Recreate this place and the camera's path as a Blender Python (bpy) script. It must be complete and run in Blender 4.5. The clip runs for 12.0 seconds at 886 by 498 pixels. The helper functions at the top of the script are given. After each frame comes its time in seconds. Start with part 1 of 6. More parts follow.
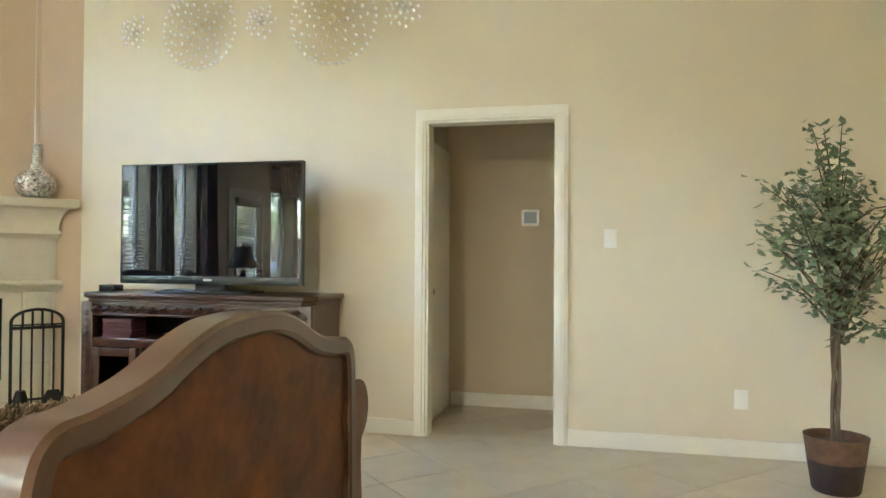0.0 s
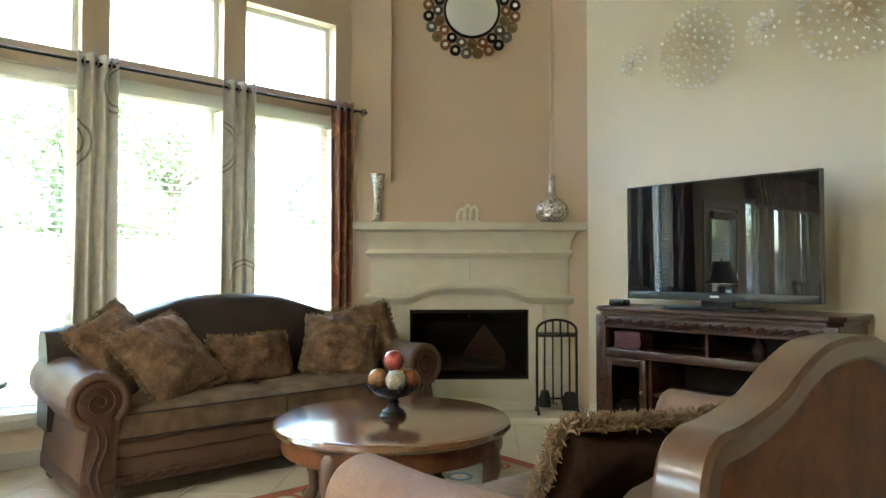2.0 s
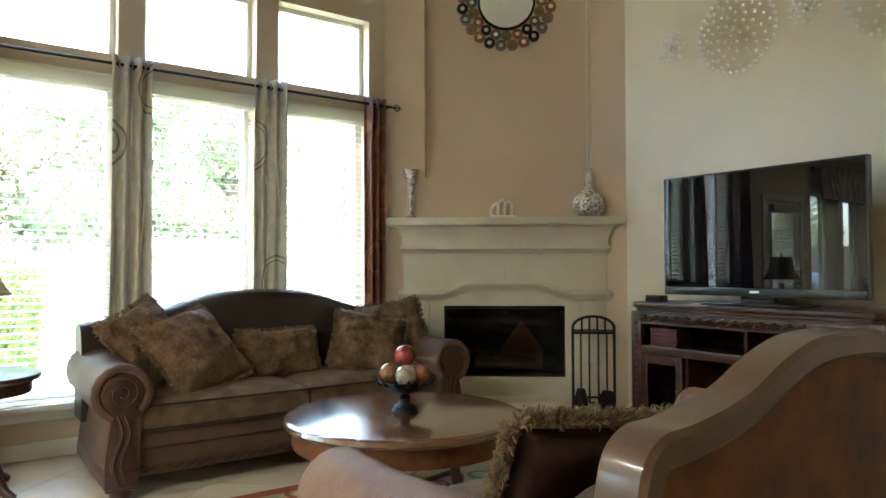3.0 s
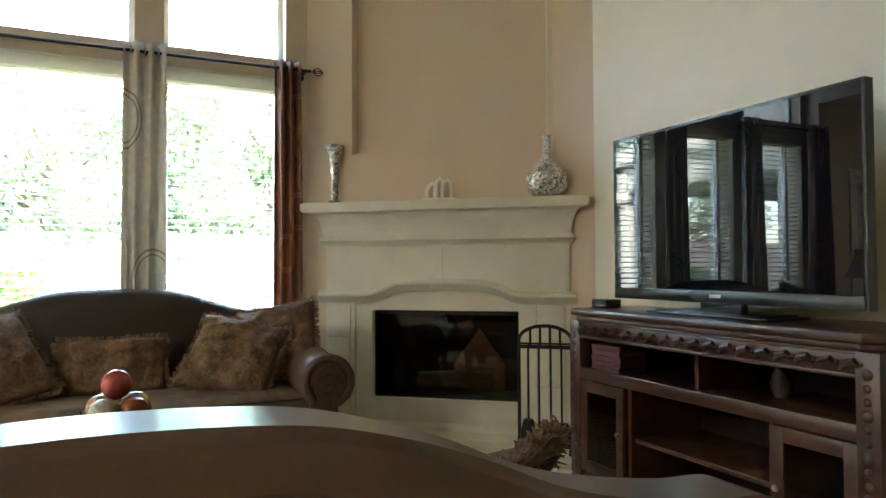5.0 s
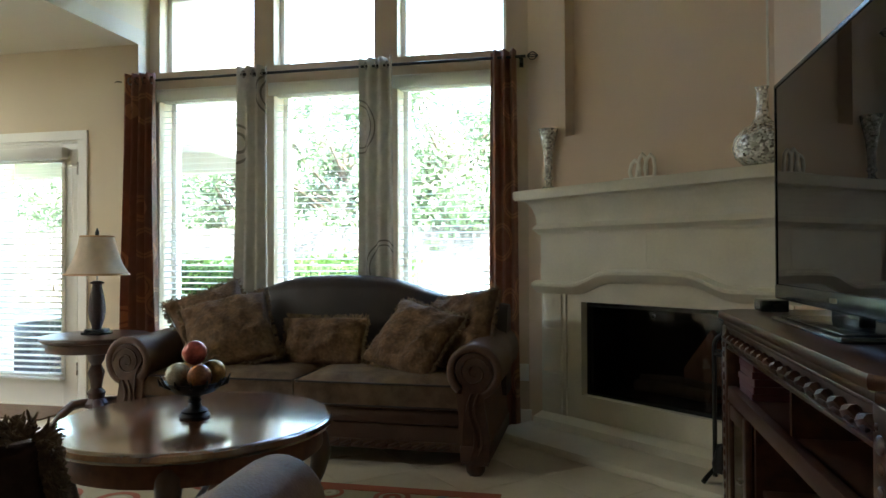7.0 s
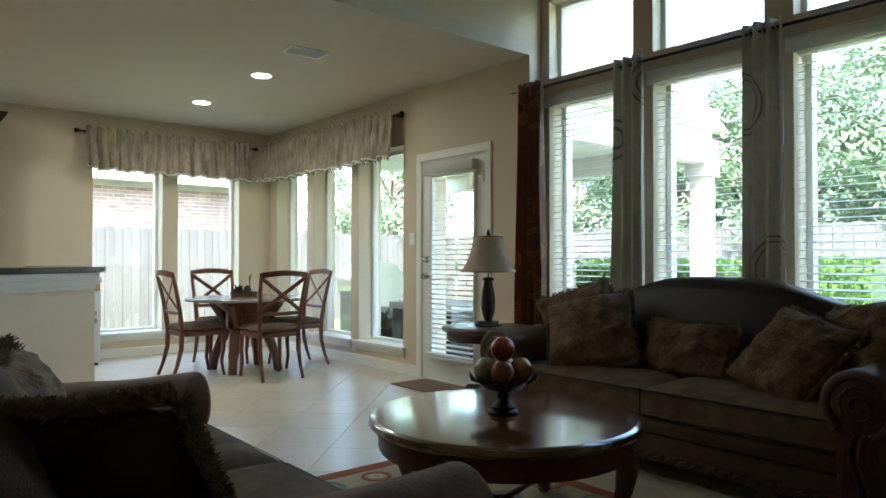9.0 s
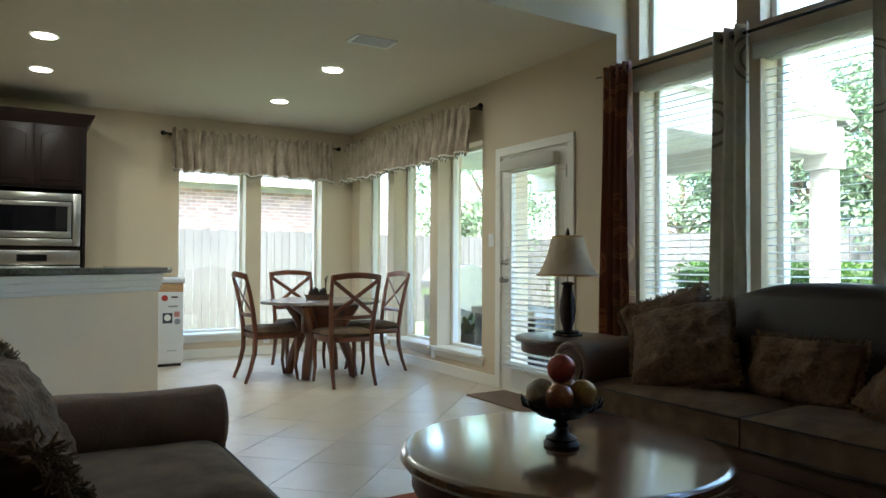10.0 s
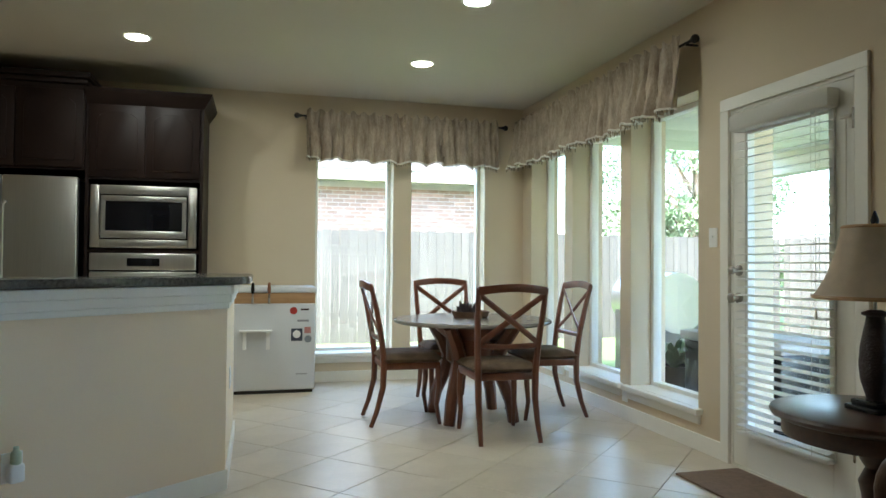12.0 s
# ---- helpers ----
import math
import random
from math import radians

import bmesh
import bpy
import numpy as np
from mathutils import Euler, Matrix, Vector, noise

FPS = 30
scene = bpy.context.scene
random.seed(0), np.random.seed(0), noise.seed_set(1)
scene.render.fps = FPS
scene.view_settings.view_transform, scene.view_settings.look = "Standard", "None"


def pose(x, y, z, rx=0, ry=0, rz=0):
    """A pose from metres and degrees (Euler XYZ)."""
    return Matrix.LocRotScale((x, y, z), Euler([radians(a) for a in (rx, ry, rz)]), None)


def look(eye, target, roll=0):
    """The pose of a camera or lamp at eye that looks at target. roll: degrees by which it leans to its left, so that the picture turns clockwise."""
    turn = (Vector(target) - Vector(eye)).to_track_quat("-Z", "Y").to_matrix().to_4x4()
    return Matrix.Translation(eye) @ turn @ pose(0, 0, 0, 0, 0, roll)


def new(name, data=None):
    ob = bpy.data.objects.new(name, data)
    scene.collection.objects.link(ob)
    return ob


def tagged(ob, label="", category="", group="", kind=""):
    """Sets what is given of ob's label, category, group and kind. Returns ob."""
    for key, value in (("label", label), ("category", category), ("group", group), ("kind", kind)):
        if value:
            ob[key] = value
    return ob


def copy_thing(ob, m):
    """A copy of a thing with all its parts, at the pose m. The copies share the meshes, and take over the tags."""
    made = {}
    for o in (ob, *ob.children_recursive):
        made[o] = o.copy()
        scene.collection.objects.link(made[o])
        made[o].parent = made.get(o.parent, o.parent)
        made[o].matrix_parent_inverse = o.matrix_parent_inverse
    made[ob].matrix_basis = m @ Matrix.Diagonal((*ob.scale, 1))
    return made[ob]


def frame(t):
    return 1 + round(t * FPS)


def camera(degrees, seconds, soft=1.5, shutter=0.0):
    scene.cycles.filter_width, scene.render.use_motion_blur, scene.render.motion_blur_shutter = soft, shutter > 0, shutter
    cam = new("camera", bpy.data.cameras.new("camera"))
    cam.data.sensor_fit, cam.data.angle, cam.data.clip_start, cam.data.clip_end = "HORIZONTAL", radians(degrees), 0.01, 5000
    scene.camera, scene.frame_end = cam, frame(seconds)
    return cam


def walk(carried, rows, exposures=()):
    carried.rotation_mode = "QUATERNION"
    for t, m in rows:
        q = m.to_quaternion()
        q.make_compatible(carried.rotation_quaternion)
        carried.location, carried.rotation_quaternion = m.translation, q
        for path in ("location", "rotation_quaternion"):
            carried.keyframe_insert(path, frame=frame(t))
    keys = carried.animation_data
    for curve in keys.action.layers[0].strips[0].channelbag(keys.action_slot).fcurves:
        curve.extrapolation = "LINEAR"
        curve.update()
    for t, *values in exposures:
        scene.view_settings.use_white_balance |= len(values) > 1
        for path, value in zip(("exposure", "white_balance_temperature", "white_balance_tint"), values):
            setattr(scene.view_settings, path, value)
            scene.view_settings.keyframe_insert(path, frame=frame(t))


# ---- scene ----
cam = camera(65.4, 12.0)
METRES, EYE, TILT, LEAN, TURN = 7.45, 1.18, 0.0, 0.0, 12.8
ROWS = [
    (0.0, 0.0, 0.0, 0.0, -0.01, 0.82, -0.38),
    (0.5, -0.0313, -0.0082, 0.0029, 15.92, 1.21, -0.22),
    (1.0, -0.0483, -0.0171, 0.0024, 25.71, 1.57, -0.19),
    (1.5, -0.0522, -0.0222, 0.0007, 32.54, 1.78, -0.1),
    (2.0, -0.0446, -0.0235, 0.0026, 35.9, 1.81, -0.02),
    (2.5, -0.0319, -0.02, 0.0018, 38.75, 1.75, 0.08),
    (3.0, -0.0216, 0.0046, -0.0004, 41.36, 1.68, 0.13),
    (3.5, -0.0154, 0.0558, 0.0019, 42.17, 1.53, 0.27),
    (5.5, 0.0204, 0.309, -0.0044, 58.96, 1.58, 0.28),
    (6.0, 0.0387, 0.3651, -0.0039, 67.74, 1.4, 0.34),
    (6.5, 0.0532, 0.416, -0.0039, 78.29, 1.02, 0.25),
    (7.0, 0.0557, 0.4607, -0.0029, 89.46, 0.71, 0.22),
    (7.5, 0.052, 0.4965, -0.0013, 100.5, 0.44, 0.23),
    (9.5, -0.0302, 0.5431, -0.0061, 132.89, 1.06, -0.21),
    (10.0, -0.0681, 0.5206, -0.0061, 136.03, 1.1, -0.28),
    (10.5, -0.1153, 0.4942, -0.005, 139.34, 1.13, -0.25),
    (11.0, -0.1601, 0.4546, -0.0043, 146.22, 1.16, -0.42),
    (11.5, -0.2, 0.403, -0.0052, 150.75, 1.29, -0.44),
    (12.0, -0.2403, 0.3475, -0.0025, 152.18, 1.27, -0.48),
]
EXPOSURES = [
    (0.0, 6.73, 6370, 3), (0.5, 7.15, 6250, 2), (1.0, 7.22, 6190, 1), (1.5, 6.87, 6210, 1), (2.0, 6.24, 6210, 2),
    (2.5, 6.0, 6260, 3), (3.5, 5.75, 6210, 4), (5.5, 6.04, 6210, 5), (6.0, 5.95, 6020, 6), (6.5, 5.62, 5930, 4),
    (7.0, 5.18, 5910, 3), (7.5, 4.86, 5840, 2), (9.5, 4.12, 5760, -1), (10.5, 4.13, 5760, -1), (12.0, 4.1, 5760, -1)]
walk(cam, [(t, pose(0, 0, EYE, TILT, LEAN, TURN) @ pose(METRES * x, METRES * y, METRES * z, 90 + pitch, roll, yaw)) for t, x, y, z, yaw, pitch, roll in ROWS], EXPOSURES)

# ---- world and sun: a bright hazy day ----
world = bpy.data.worlds.new("world")
scene.world = world
world.use_nodes = True
_n = world.node_tree.nodes
_sky = _n.new("ShaderNodeTexSky")
_sky.sky_type, _sky.sun_disc = "NISHITA", False
_sky.sun_elevation, _sky.sun_rotation = radians(54), radians(52)
_sky.air_density, _sky.dust_density = 1.0, 2.5
_n["Background"].inputs["Strength"].default_value = 0.15
world.node_tree.links.new(_sky.outputs["Color"], _n["Background"].inputs["Color"])
_sun = bpy.data.lights.new("sun", "SUN")
_sun.energy, _sun.angle, _sun.color = 1.5, radians(2), (1.0, 0.95, 0.88)
new("sun", _sun).matrix_world = look((9, 7, 16), (0, 0, 0))


# ---- materials ----
def mat(name, col, rough=0.5, metal=0.0, var=0.10, scale=3.0, bump=0.08, bscale=90.0, col2=None, stretch=(1, 1, 1), coat=0.0, spec=0.5, sheen=0.0, random_tint=0.0, fine=0.5):
    """A surface with broad blotches, fine grain and fine relief."""
    m = bpy.data.materials.new(name)
    m.use_nodes = True
    nt = m.node_tree
    n, l = nt.nodes, nt.links
    b = n["Principled BSDF"]
    b.inputs["Roughness"].default_value = rough
    b.inputs["Metallic"].default_value = metal
    b.inputs["Coat Weight"].default_value = coat
    b.inputs["Coat Roughness"].default_value = 0.12
    b.inputs["Specular IOR Level"].default_value = spec
    b.inputs["Sheen Weight"].default_value = sheen
    tc = n.new("ShaderNodeTexCoord")
    mp = n.new("ShaderNodeMapping")
    mp.inputs["Scale"].default_value = stretch
    l.new(tc.outputs["Object"], mp.inputs["Vector"])
    big, small = n.new("ShaderNodeTexNoise"), n.new("ShaderNodeTexNoise")
    big.inputs["Scale"].default_value, big.inputs["Detail"].default_value = scale, 4
    small.inputs["Scale"].default_value, small.inputs["Detail"].default_value = bscale, 3
    for q in (big, small):
        l.new(mp.outputs["Vector"], q.inputs["Vector"])
    add = n.new("ShaderNodeMix")
    add.data_type = "FLOAT"
    add.inputs[0].default_value = fine * 0.6
    l.new(big.outputs["Fac"], add.inputs[2])
    l.new(small.outputs["Fac"], add.inputs[3])
    ramp = n.new("ShaderNodeValToRGB")
    c2 = col2 or tuple(max(0.0, c * (1 - 2 * var)) for c in col)
    ramp.color_ramp.elements[0].position, ramp.color_ramp.elements[0].color = 0.32, (*c2, 1)
    ramp.color_ramp.elements[1].position, ramp.color_ramp.elements[1].color = 0.68, (*(col if col2 else [min(1, c * (1 + var)) for c in col]), 1)
    l.new(add.outputs[0], ramp.inputs["Fac"])
    out = ramp.outputs["Color"]
    if random_tint:
        oi, hs, mr = n.new("ShaderNodeObjectInfo"), n.new("ShaderNodeHueSaturation"), n.new("ShaderNodeMapRange")
        mr.inputs["To Min"].default_value, mr.inputs["To Max"].default_value = 1 - random_tint, 1 + random_tint
        l.new(oi.outputs["Random"], mr.inputs["Value"])
        l.new(mr.outputs["Result"], hs.inputs["Value"])
        l.new(out, hs.inputs["Color"])
        out = hs.outputs["Color"]
    l.new(out, b.inputs["Base Color"])
    rr = n.new("ShaderNodeMapRange")
    rr.inputs["To Min"].default_value, rr.inputs["To Max"].default_value = max(0.02, rough * 0.85), min(1, rough * 1.15)
    l.new(big.outputs["Fac"], rr.inputs["Value"])
    l.new(rr.outputs["Result"], b.inputs["Roughness"])
    if bump:
        bp = n.new("ShaderNodeBump")
        bp.inputs["Strength"].default_value, bp.inputs["Distance"].default_value = bump, 0.01
        l.new(small.outputs["Fac"], bp.inputs["Height"])
        l.new(bp.outputs["Normal"], b.inputs["Normal"])
    return m


def glow(name, col, strength):
    m = bpy.data.materials.new(name)
    m.use_nodes = True
    b = m.node_tree.nodes["Principled BSDF"]
    b.inputs["Base Color"].default_value = (*col, 1)
    b.inputs["Emission Color"].default_value = (*col, 1)
    b.inputs["Emission Strength"].default_value = strength
    return m


def glass(name, tint=(1, 1, 1), rough=0.0):
    """Thin clear glazing: passes light straight and mirrors by Fresnel."""
    m = bpy.data.materials.new(name)
    m.use_nodes = True
    n, l = m.node_tree.nodes, m.node_tree.links
    n.remove(n["Principled BSDF"])
    tr, gl, mx, fr = n.new("ShaderNodeBsdfTransparent"), n.new("ShaderNodeBsdfGlossy"), n.new("ShaderNodeMixShader"), n.new("ShaderNodeLayerWeight")
    pw, ma = n.new("ShaderNodeMath"), n.new("ShaderNodeMath")
    pw.operation, ma.operation = "POWER", "MULTIPLY_ADD"
    pw.inputs[1].default_value, ma.inputs[1].default_value, ma.inputs[2].default_value = 5.0, 0.9, 0.04
    l.new(fr.outputs["Facing"], pw.inputs[0])
    l.new(pw.outputs[0], ma.inputs[0])
    tr.inputs["Color"].default_value = (*tint, 1)
    gl.inputs["Roughness"].default_value = rough
    l.new(ma.outputs[0], mx.inputs[0])
    l.new(tr.outputs[0], mx.inputs[1])
    l.new(gl.outputs[0], mx.inputs[2])
    l.new(mx.outputs[0], n["Material Output"].inputs["Surface"])
    return m


def thin(m, amount):
    """Lets part of the light through a thin material."""
    n, l = m.node_tree.nodes, m.node_tree.links
    b, out = n["Principled BSDF"], n["Material Output"]
    tl, mx = n.new("ShaderNodeBsdfTranslucent"), n.new("ShaderNodeMixShader")
    mx.inputs[0].default_value = amount
    l.new(b.inputs["Base Color"].links[0].from_socket, tl.inputs["Color"])
    l.new(b.outputs[0], mx.inputs[1])
    l.new(tl.outputs[0], mx.inputs[2])
    l.new(mx.outputs[0], out.inputs["Surface"])
    return m


WALL = mat("wall_paint_beige", (0.71, 0.59, 0.42), 0.65, var=0.025, scale=1.2, bump=0.10, bscale=160)
ACCENT = mat("wall_paint_tan", (0.72, 0.555, 0.405), 0.65, var=0.03, scale=1.2, bump=0.10, bscale=160)
BEIGE = mat("wall_paint_warm_beige", (0.70, 0.565, 0.42), 0.65, var=0.025, scale=1.2, bump=0.10, bscale=160)
# High ceiling stays out of view; its white is raised to bounce light.
WHITECEIL = mat("high_ceiling_bounce_white", (0.84, 0.82, 0.77), 0.85, var=0.02, scale=1.0, bump=0.25, bscale=110)
CREAM = mat("wall_paint_cream", (0.80, 0.725, 0.585), 0.65, var=0.02, scale=1.2, bump=0.10, bscale=160)
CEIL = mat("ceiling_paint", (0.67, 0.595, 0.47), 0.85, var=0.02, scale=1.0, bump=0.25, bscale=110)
TRIM = mat("trim_paint_white", (0.91, 0.88, 0.80), 0.4, var=0.02, scale=4, bump=0.02)
TILE = mat("floor_tile_beige", (0.70, 0.615, 0.495), 0.3, col2=(0.60, 0.515, 0.40), scale=5, bump=0.03, bscale=30, random_tint=0.06, spec=0.5)
GROUT = mat("tile_grout", (0.13, 0.11, 0.09), 0.95, var=0.1)
GLASS = glass("window_glass")
BLIND = thin(mat("blind_slat_white", (0.90, 0.88, 0.82), 0.4, var=0.02, bump=0.0), 0.50)
GRASS = mat("lawn", (0.07, 0.12, 0.03), 0.9, col2=(0.13, 0.17, 0.06), scale=2, bump=0.6, bscale=60)
STONE = mat("cast_stone_cream", (0.74, 0.68, 0.555), 0.7, var=0.05, scale=5, bump=0.12, bscale=60)
DARKWOOD = mat("dark_carved_wood", (0.085, 0.036, 0.020), 0.36, col2=(0.035, 0.015, 0.010), scale=9, bump=0.08, bscale=60, coat=0.12)
BURL = mat("burl_veneer", (0.200, 0.076, 0.029), 0.45, col2=(0.062, 0.022, 0.009), scale=6, bump=0.03, bscale=30, coat=0.0, spec=0.25)
LEATHER = mat("brown_leather", (0.140, 0.082, 0.055), 0.50, col2=(0.082, 0.046, 0.031), scale=6, bump=0.3, bscale=130, spec=0.3)
CHENILLE = mat("brown_chenille", (0.10, 0.068, 0.042), 0.85, col2=(0.055, 0.036, 0.023), scale=14, bump=0.5, bscale=220, sheen=0.05)
BLACK = mat("black_plastic", (0.012, 0.012, 0.013), 0.25, var=0.1, bump=0.0)
IRON = mat("wrought_iron", (0.018, 0.016, 0.015), 0.5, metal=0.3, var=0.2, bump=0.2, bscale=120)


# ---- mesh helpers ----
def mesh_object(name, bm, material, smooth=0):
    me = bpy.data.meshes.new(name)
    bmesh.ops.recalc_face_normals(bm, faces=bm.faces[:])
    bm.to_mesh(me)
    bm.free()
    for m in (material if isinstance(material, (list, tuple)) else [material]):
        me.materials.append(m)
    if smooth:
        for p in me.polygons:
            p.use_smooth = True
        me.set_sharp_from_angle(angle=radians(smooth))
    return new(name, me)


def part(name, bm, material, parent, label="", smooth=40):
    ob = mesh_object(name, bm, material, smooth)
    ob.parent = parent
    return tagged(ob, label)


def thing(name, m, label, category, group="", kind=""):
    ob = new(name)
    ob.empty_display_size = 0.1
    ob.matrix_world = m
    return tagged(ob, label, category, group, kind)


def setting(name, bm, material, label="", category="", smooth=0):
    return tagged(mesh_object(name, bm, material, smooth), label, category, kind="structure")


def B():
    return bmesh.new()


def box(bm, x0, x1, y0, y1, z0, z1, bevel=0.0, seg=2, m=None):
    mm = Matrix.LocRotScale(((x0 + x1) / 2, (y0 + y1) / 2, (z0 + z1) / 2), None, (abs(x1 - x0), abs(y1 - y0), abs(z1 - z0)))
    vs = bmesh.ops.create_cube(bm, size=1, matrix=(m @ mm) if m else mm)["verts"]
    if bevel:
        es = list({e for v in vs for e in v.link_edges})
        bmesh.ops.bevel(bm, geom=es, offset=bevel, segments=seg, affect="EDGES", profile=0.5)
    return bm


def prism(bm, pts, a, b, m=None, bevel=0.0):
    """Polygon pts (u, v) pushed from a to b along the third axis: local x = u, z = v, y = a..b."""
    m = m or Matrix()
    lo = [bm.verts.new(m @ Vector((u, a, v))) for u, v in pts]
    hi = [bm.verts.new(m @ Vector((u, b, v))) for u, v in pts]
    fs = [bm.faces.new(lo), bm.faces.new(hi[::-1])]
    k = len(pts)
    for i in range(k):
        fs.append(bm.faces.new((lo[i], hi[i], hi[(i + 1) % k], lo[(i + 1) % k])))
    if bevel:
        es = list(set(fs[0].edges) | set(fs[1].edges))
        bmesh.ops.bevel(bm, geom=es, offset=bevel, segments=2, affect="EDGES", profile=0.5)
    return bm


def lathe(bm, prof, seg=24, m=None, cap=True, wob=0.0):
    """Profile (r, z) turned round the z axis."""
    m = m or Matrix()
    rings = []
    for r, z in prof:
        rings.append([bm.verts.new(m @ Vector((r * math.cos(2 * math.pi * i / seg), r * math.sin(2 * math.pi * i / seg), z))) for i in range(seg)])
    for p, q in zip(rings, rings[1:]):
        for i in range(seg):
            bm.faces.new((p[i], p[(i + 1) % seg], q[(i + 1) % seg], q[i]))
    if cap:
        bm.faces.new(rings[0][::-1])
        bm.faces.new(rings[-1])
    return bm


def tube(bm, path, radii, seg=8, m=None, flat=1.0):
    """A round bar along a path of points; radii: one value or one per point."""
    m = m or Matrix()
    path = [Vector(p) for p in path]
    if not isinstance(radii, (list, tuple)):
        radii = [radii] * len(path)
    rings, up = [], None
    for i, p in enumerate(path):
        d = (path[min(i + 1, len(path) - 1)] - path[max(i - 1, 0)]).normalized()
        if up is None:
            up = d.cross(Vector((0.3, 0.9, 0.1)))
            if up.length < 0.1:
                up = d.cross(Vector((1, 0, 0)))
        up = (up - d * up.dot(d)).normalized()
        side = d.cross(up)
        rings.append([bm.verts.new(m @ (p + radii[i] * (math.cos(2 * math.pi * k / seg) * up + flat * math.sin(2 * math.pi * k / seg) * side))) for k in range(seg)])
    for p, q in zip(rings, rings[1:]):
        for k in range(seg):
            bm.faces.new((p[k], p[(k + 1) % seg], q[(k + 1) % seg], q[k]))
    bm.faces.new(rings[0][::-1])
    bm.faces.new(rings[-1])
    return bm


def ball(bm, c, r, u=14, v=10, m=None, s=(1, 1, 1)):
    mm = Matrix.LocRotScale(c, None, (r * s[0], r * s[1], r * s[2]))
    bmesh.ops.create_uvsphere(bm, u_segments=u, v_segments=v, radius=1, matrix=(m @ mm) if m else mm)
    return bm


def arc(cx, cy, r, a0, a1, k, sy=1.0):
    return [(cx + r * math.cos(radians(a0 + (a1 - a0) * i / k)), cy + sy * r * math.sin(radians(a0 + (a1 - a0) * i / k))) for i in range(k + 1)]


def wall(name, along, c0, c1, u0, u1, z0, z1, holes, material, label):
    """A wall with thickness c0..c1 across and u0..u1 along the axis, with rectangular holes (u0, u1, z0, z1) cut through."""
    bm = B()
    us = sorted({u0, u1, *[h[0] for h in holes], *[h[1] for h in holes]})
    for a, b in zip(us, us[1:]):
        cut = sorted([(h[2], h[3]) for h in holes if h[0] <= a + 1e-6 and h[1] >= b - 1e-6])
        z = z0
        for lo, hi in cut + [(z1, z1)]:
            if lo > z + 1e-6:
                box(bm, *((a, b, c0, c1) if along == "x" else (c0, c1, a, b)), z, lo)
            z = hi
    return setting(name, bm, material, label, "wall")


# ---- plan ----
XD, XL, YT, YF = -5.03, -5.17, 4.47, -4.72          # dining and living window walls, screen wall, far wall
XR, ZC, ZH, YS, XS = 3.2, 2.81, 4.7, 0.03, 0.6      # right wall, low and high ceilings, edges of the high part
LIV_W = [(0.11, 0.93), (1.08, 1.89), (2.05, 2.86)]
DIN_W = [(-4.49, -3.68), (-3.53, -2.67), (-2.53, -1.69)]
FAR_W = [(-4.61, -3.81), (-3.64, -2.85)]
wall("wall_living_windows", "y", XL - 0.3, XL, YS, 5.2, -0.1, ZH, [(a, b, 0.32, 2.46) for a, b in LIV_W] + [(a, b, 2.61, 3.26) for a, b in LIV_W], BEIGE, "tall beige painted wall with six windows")
wall("wall_dining_windows", "y", XD - 0.3, XD, YF - 0.3, YS, -0.1, ZC, [(a, b, 0.25, 2.3) for a, b in DIN_W] + [(-1.385, -0.485, -0.1, 2.09)], WALL, "beige painted wall with windows and glazed door")
wall("wall_far", "x", YF - 0.3, YF, XD, XR, -0.1, ZC, [(a, b, 0.27, 2.3) for a, b in FAR_W], WALL, "beige painted wall with two tall windows")
wall("wall_screen", "x", YT, YT + 0.13, -5.17, XR, -0.1, ZH, [(-1.13, -0.27, -0.1, 2.10)], CREAM, "tall cream painted wall with a cased opening")
wall("wall_right", "y", XR, XR + 0.2, YF - 0.3, YT + 0.13, -0.1, ZC, [], WALL, "plain beige painted wall")
wall("wall_upper_front", "x", YS - 0.2, YS, XL - 0.3, XS + 0.2, ZC + 0.12, ZH, [], WALL, "beige upper wall above the dining opening")
wall("wall_upper_side", "y", XS, XS + 0.2, YS, YT, ZC + 0.12, ZH, [], WALL, "beige upper wall above the low ceiling")
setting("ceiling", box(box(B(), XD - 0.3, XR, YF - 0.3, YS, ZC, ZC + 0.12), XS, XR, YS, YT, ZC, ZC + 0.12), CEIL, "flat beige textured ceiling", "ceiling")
setting("ceiling_high", box(B(), XL - 0.3, XS + 0.2, YS - 0.2, YT + 0.13, ZH, ZH + 0.1), WHITECEIL, "high flat ceiling over the living room", "ceiling")
# hall behind the cased opening
YH = 5.5
wall("wall_hall_back", "x", YH, YH + 0.1, -2.6, 1.2, -0.1, 2.6, [], WALL, "beige hall wall")
wall("wall_hall_left", "y", -1.32, -1.22, YT + 0.13, YH, -0.1, 2.6, [], WALL, "beige hall side wall")
wall("wall_hall_right", "y", 1.1, 1.2, YT + 0.13, YH, -0.1, 2.6, [], WALL, "beige hall side wall")
setting("ceiling_hall", box(B(), -2.6, 1.2, YT + 0.13, YH + 0.1, 2.6, 2.7), CEIL, "hall ceiling", "ceiling")
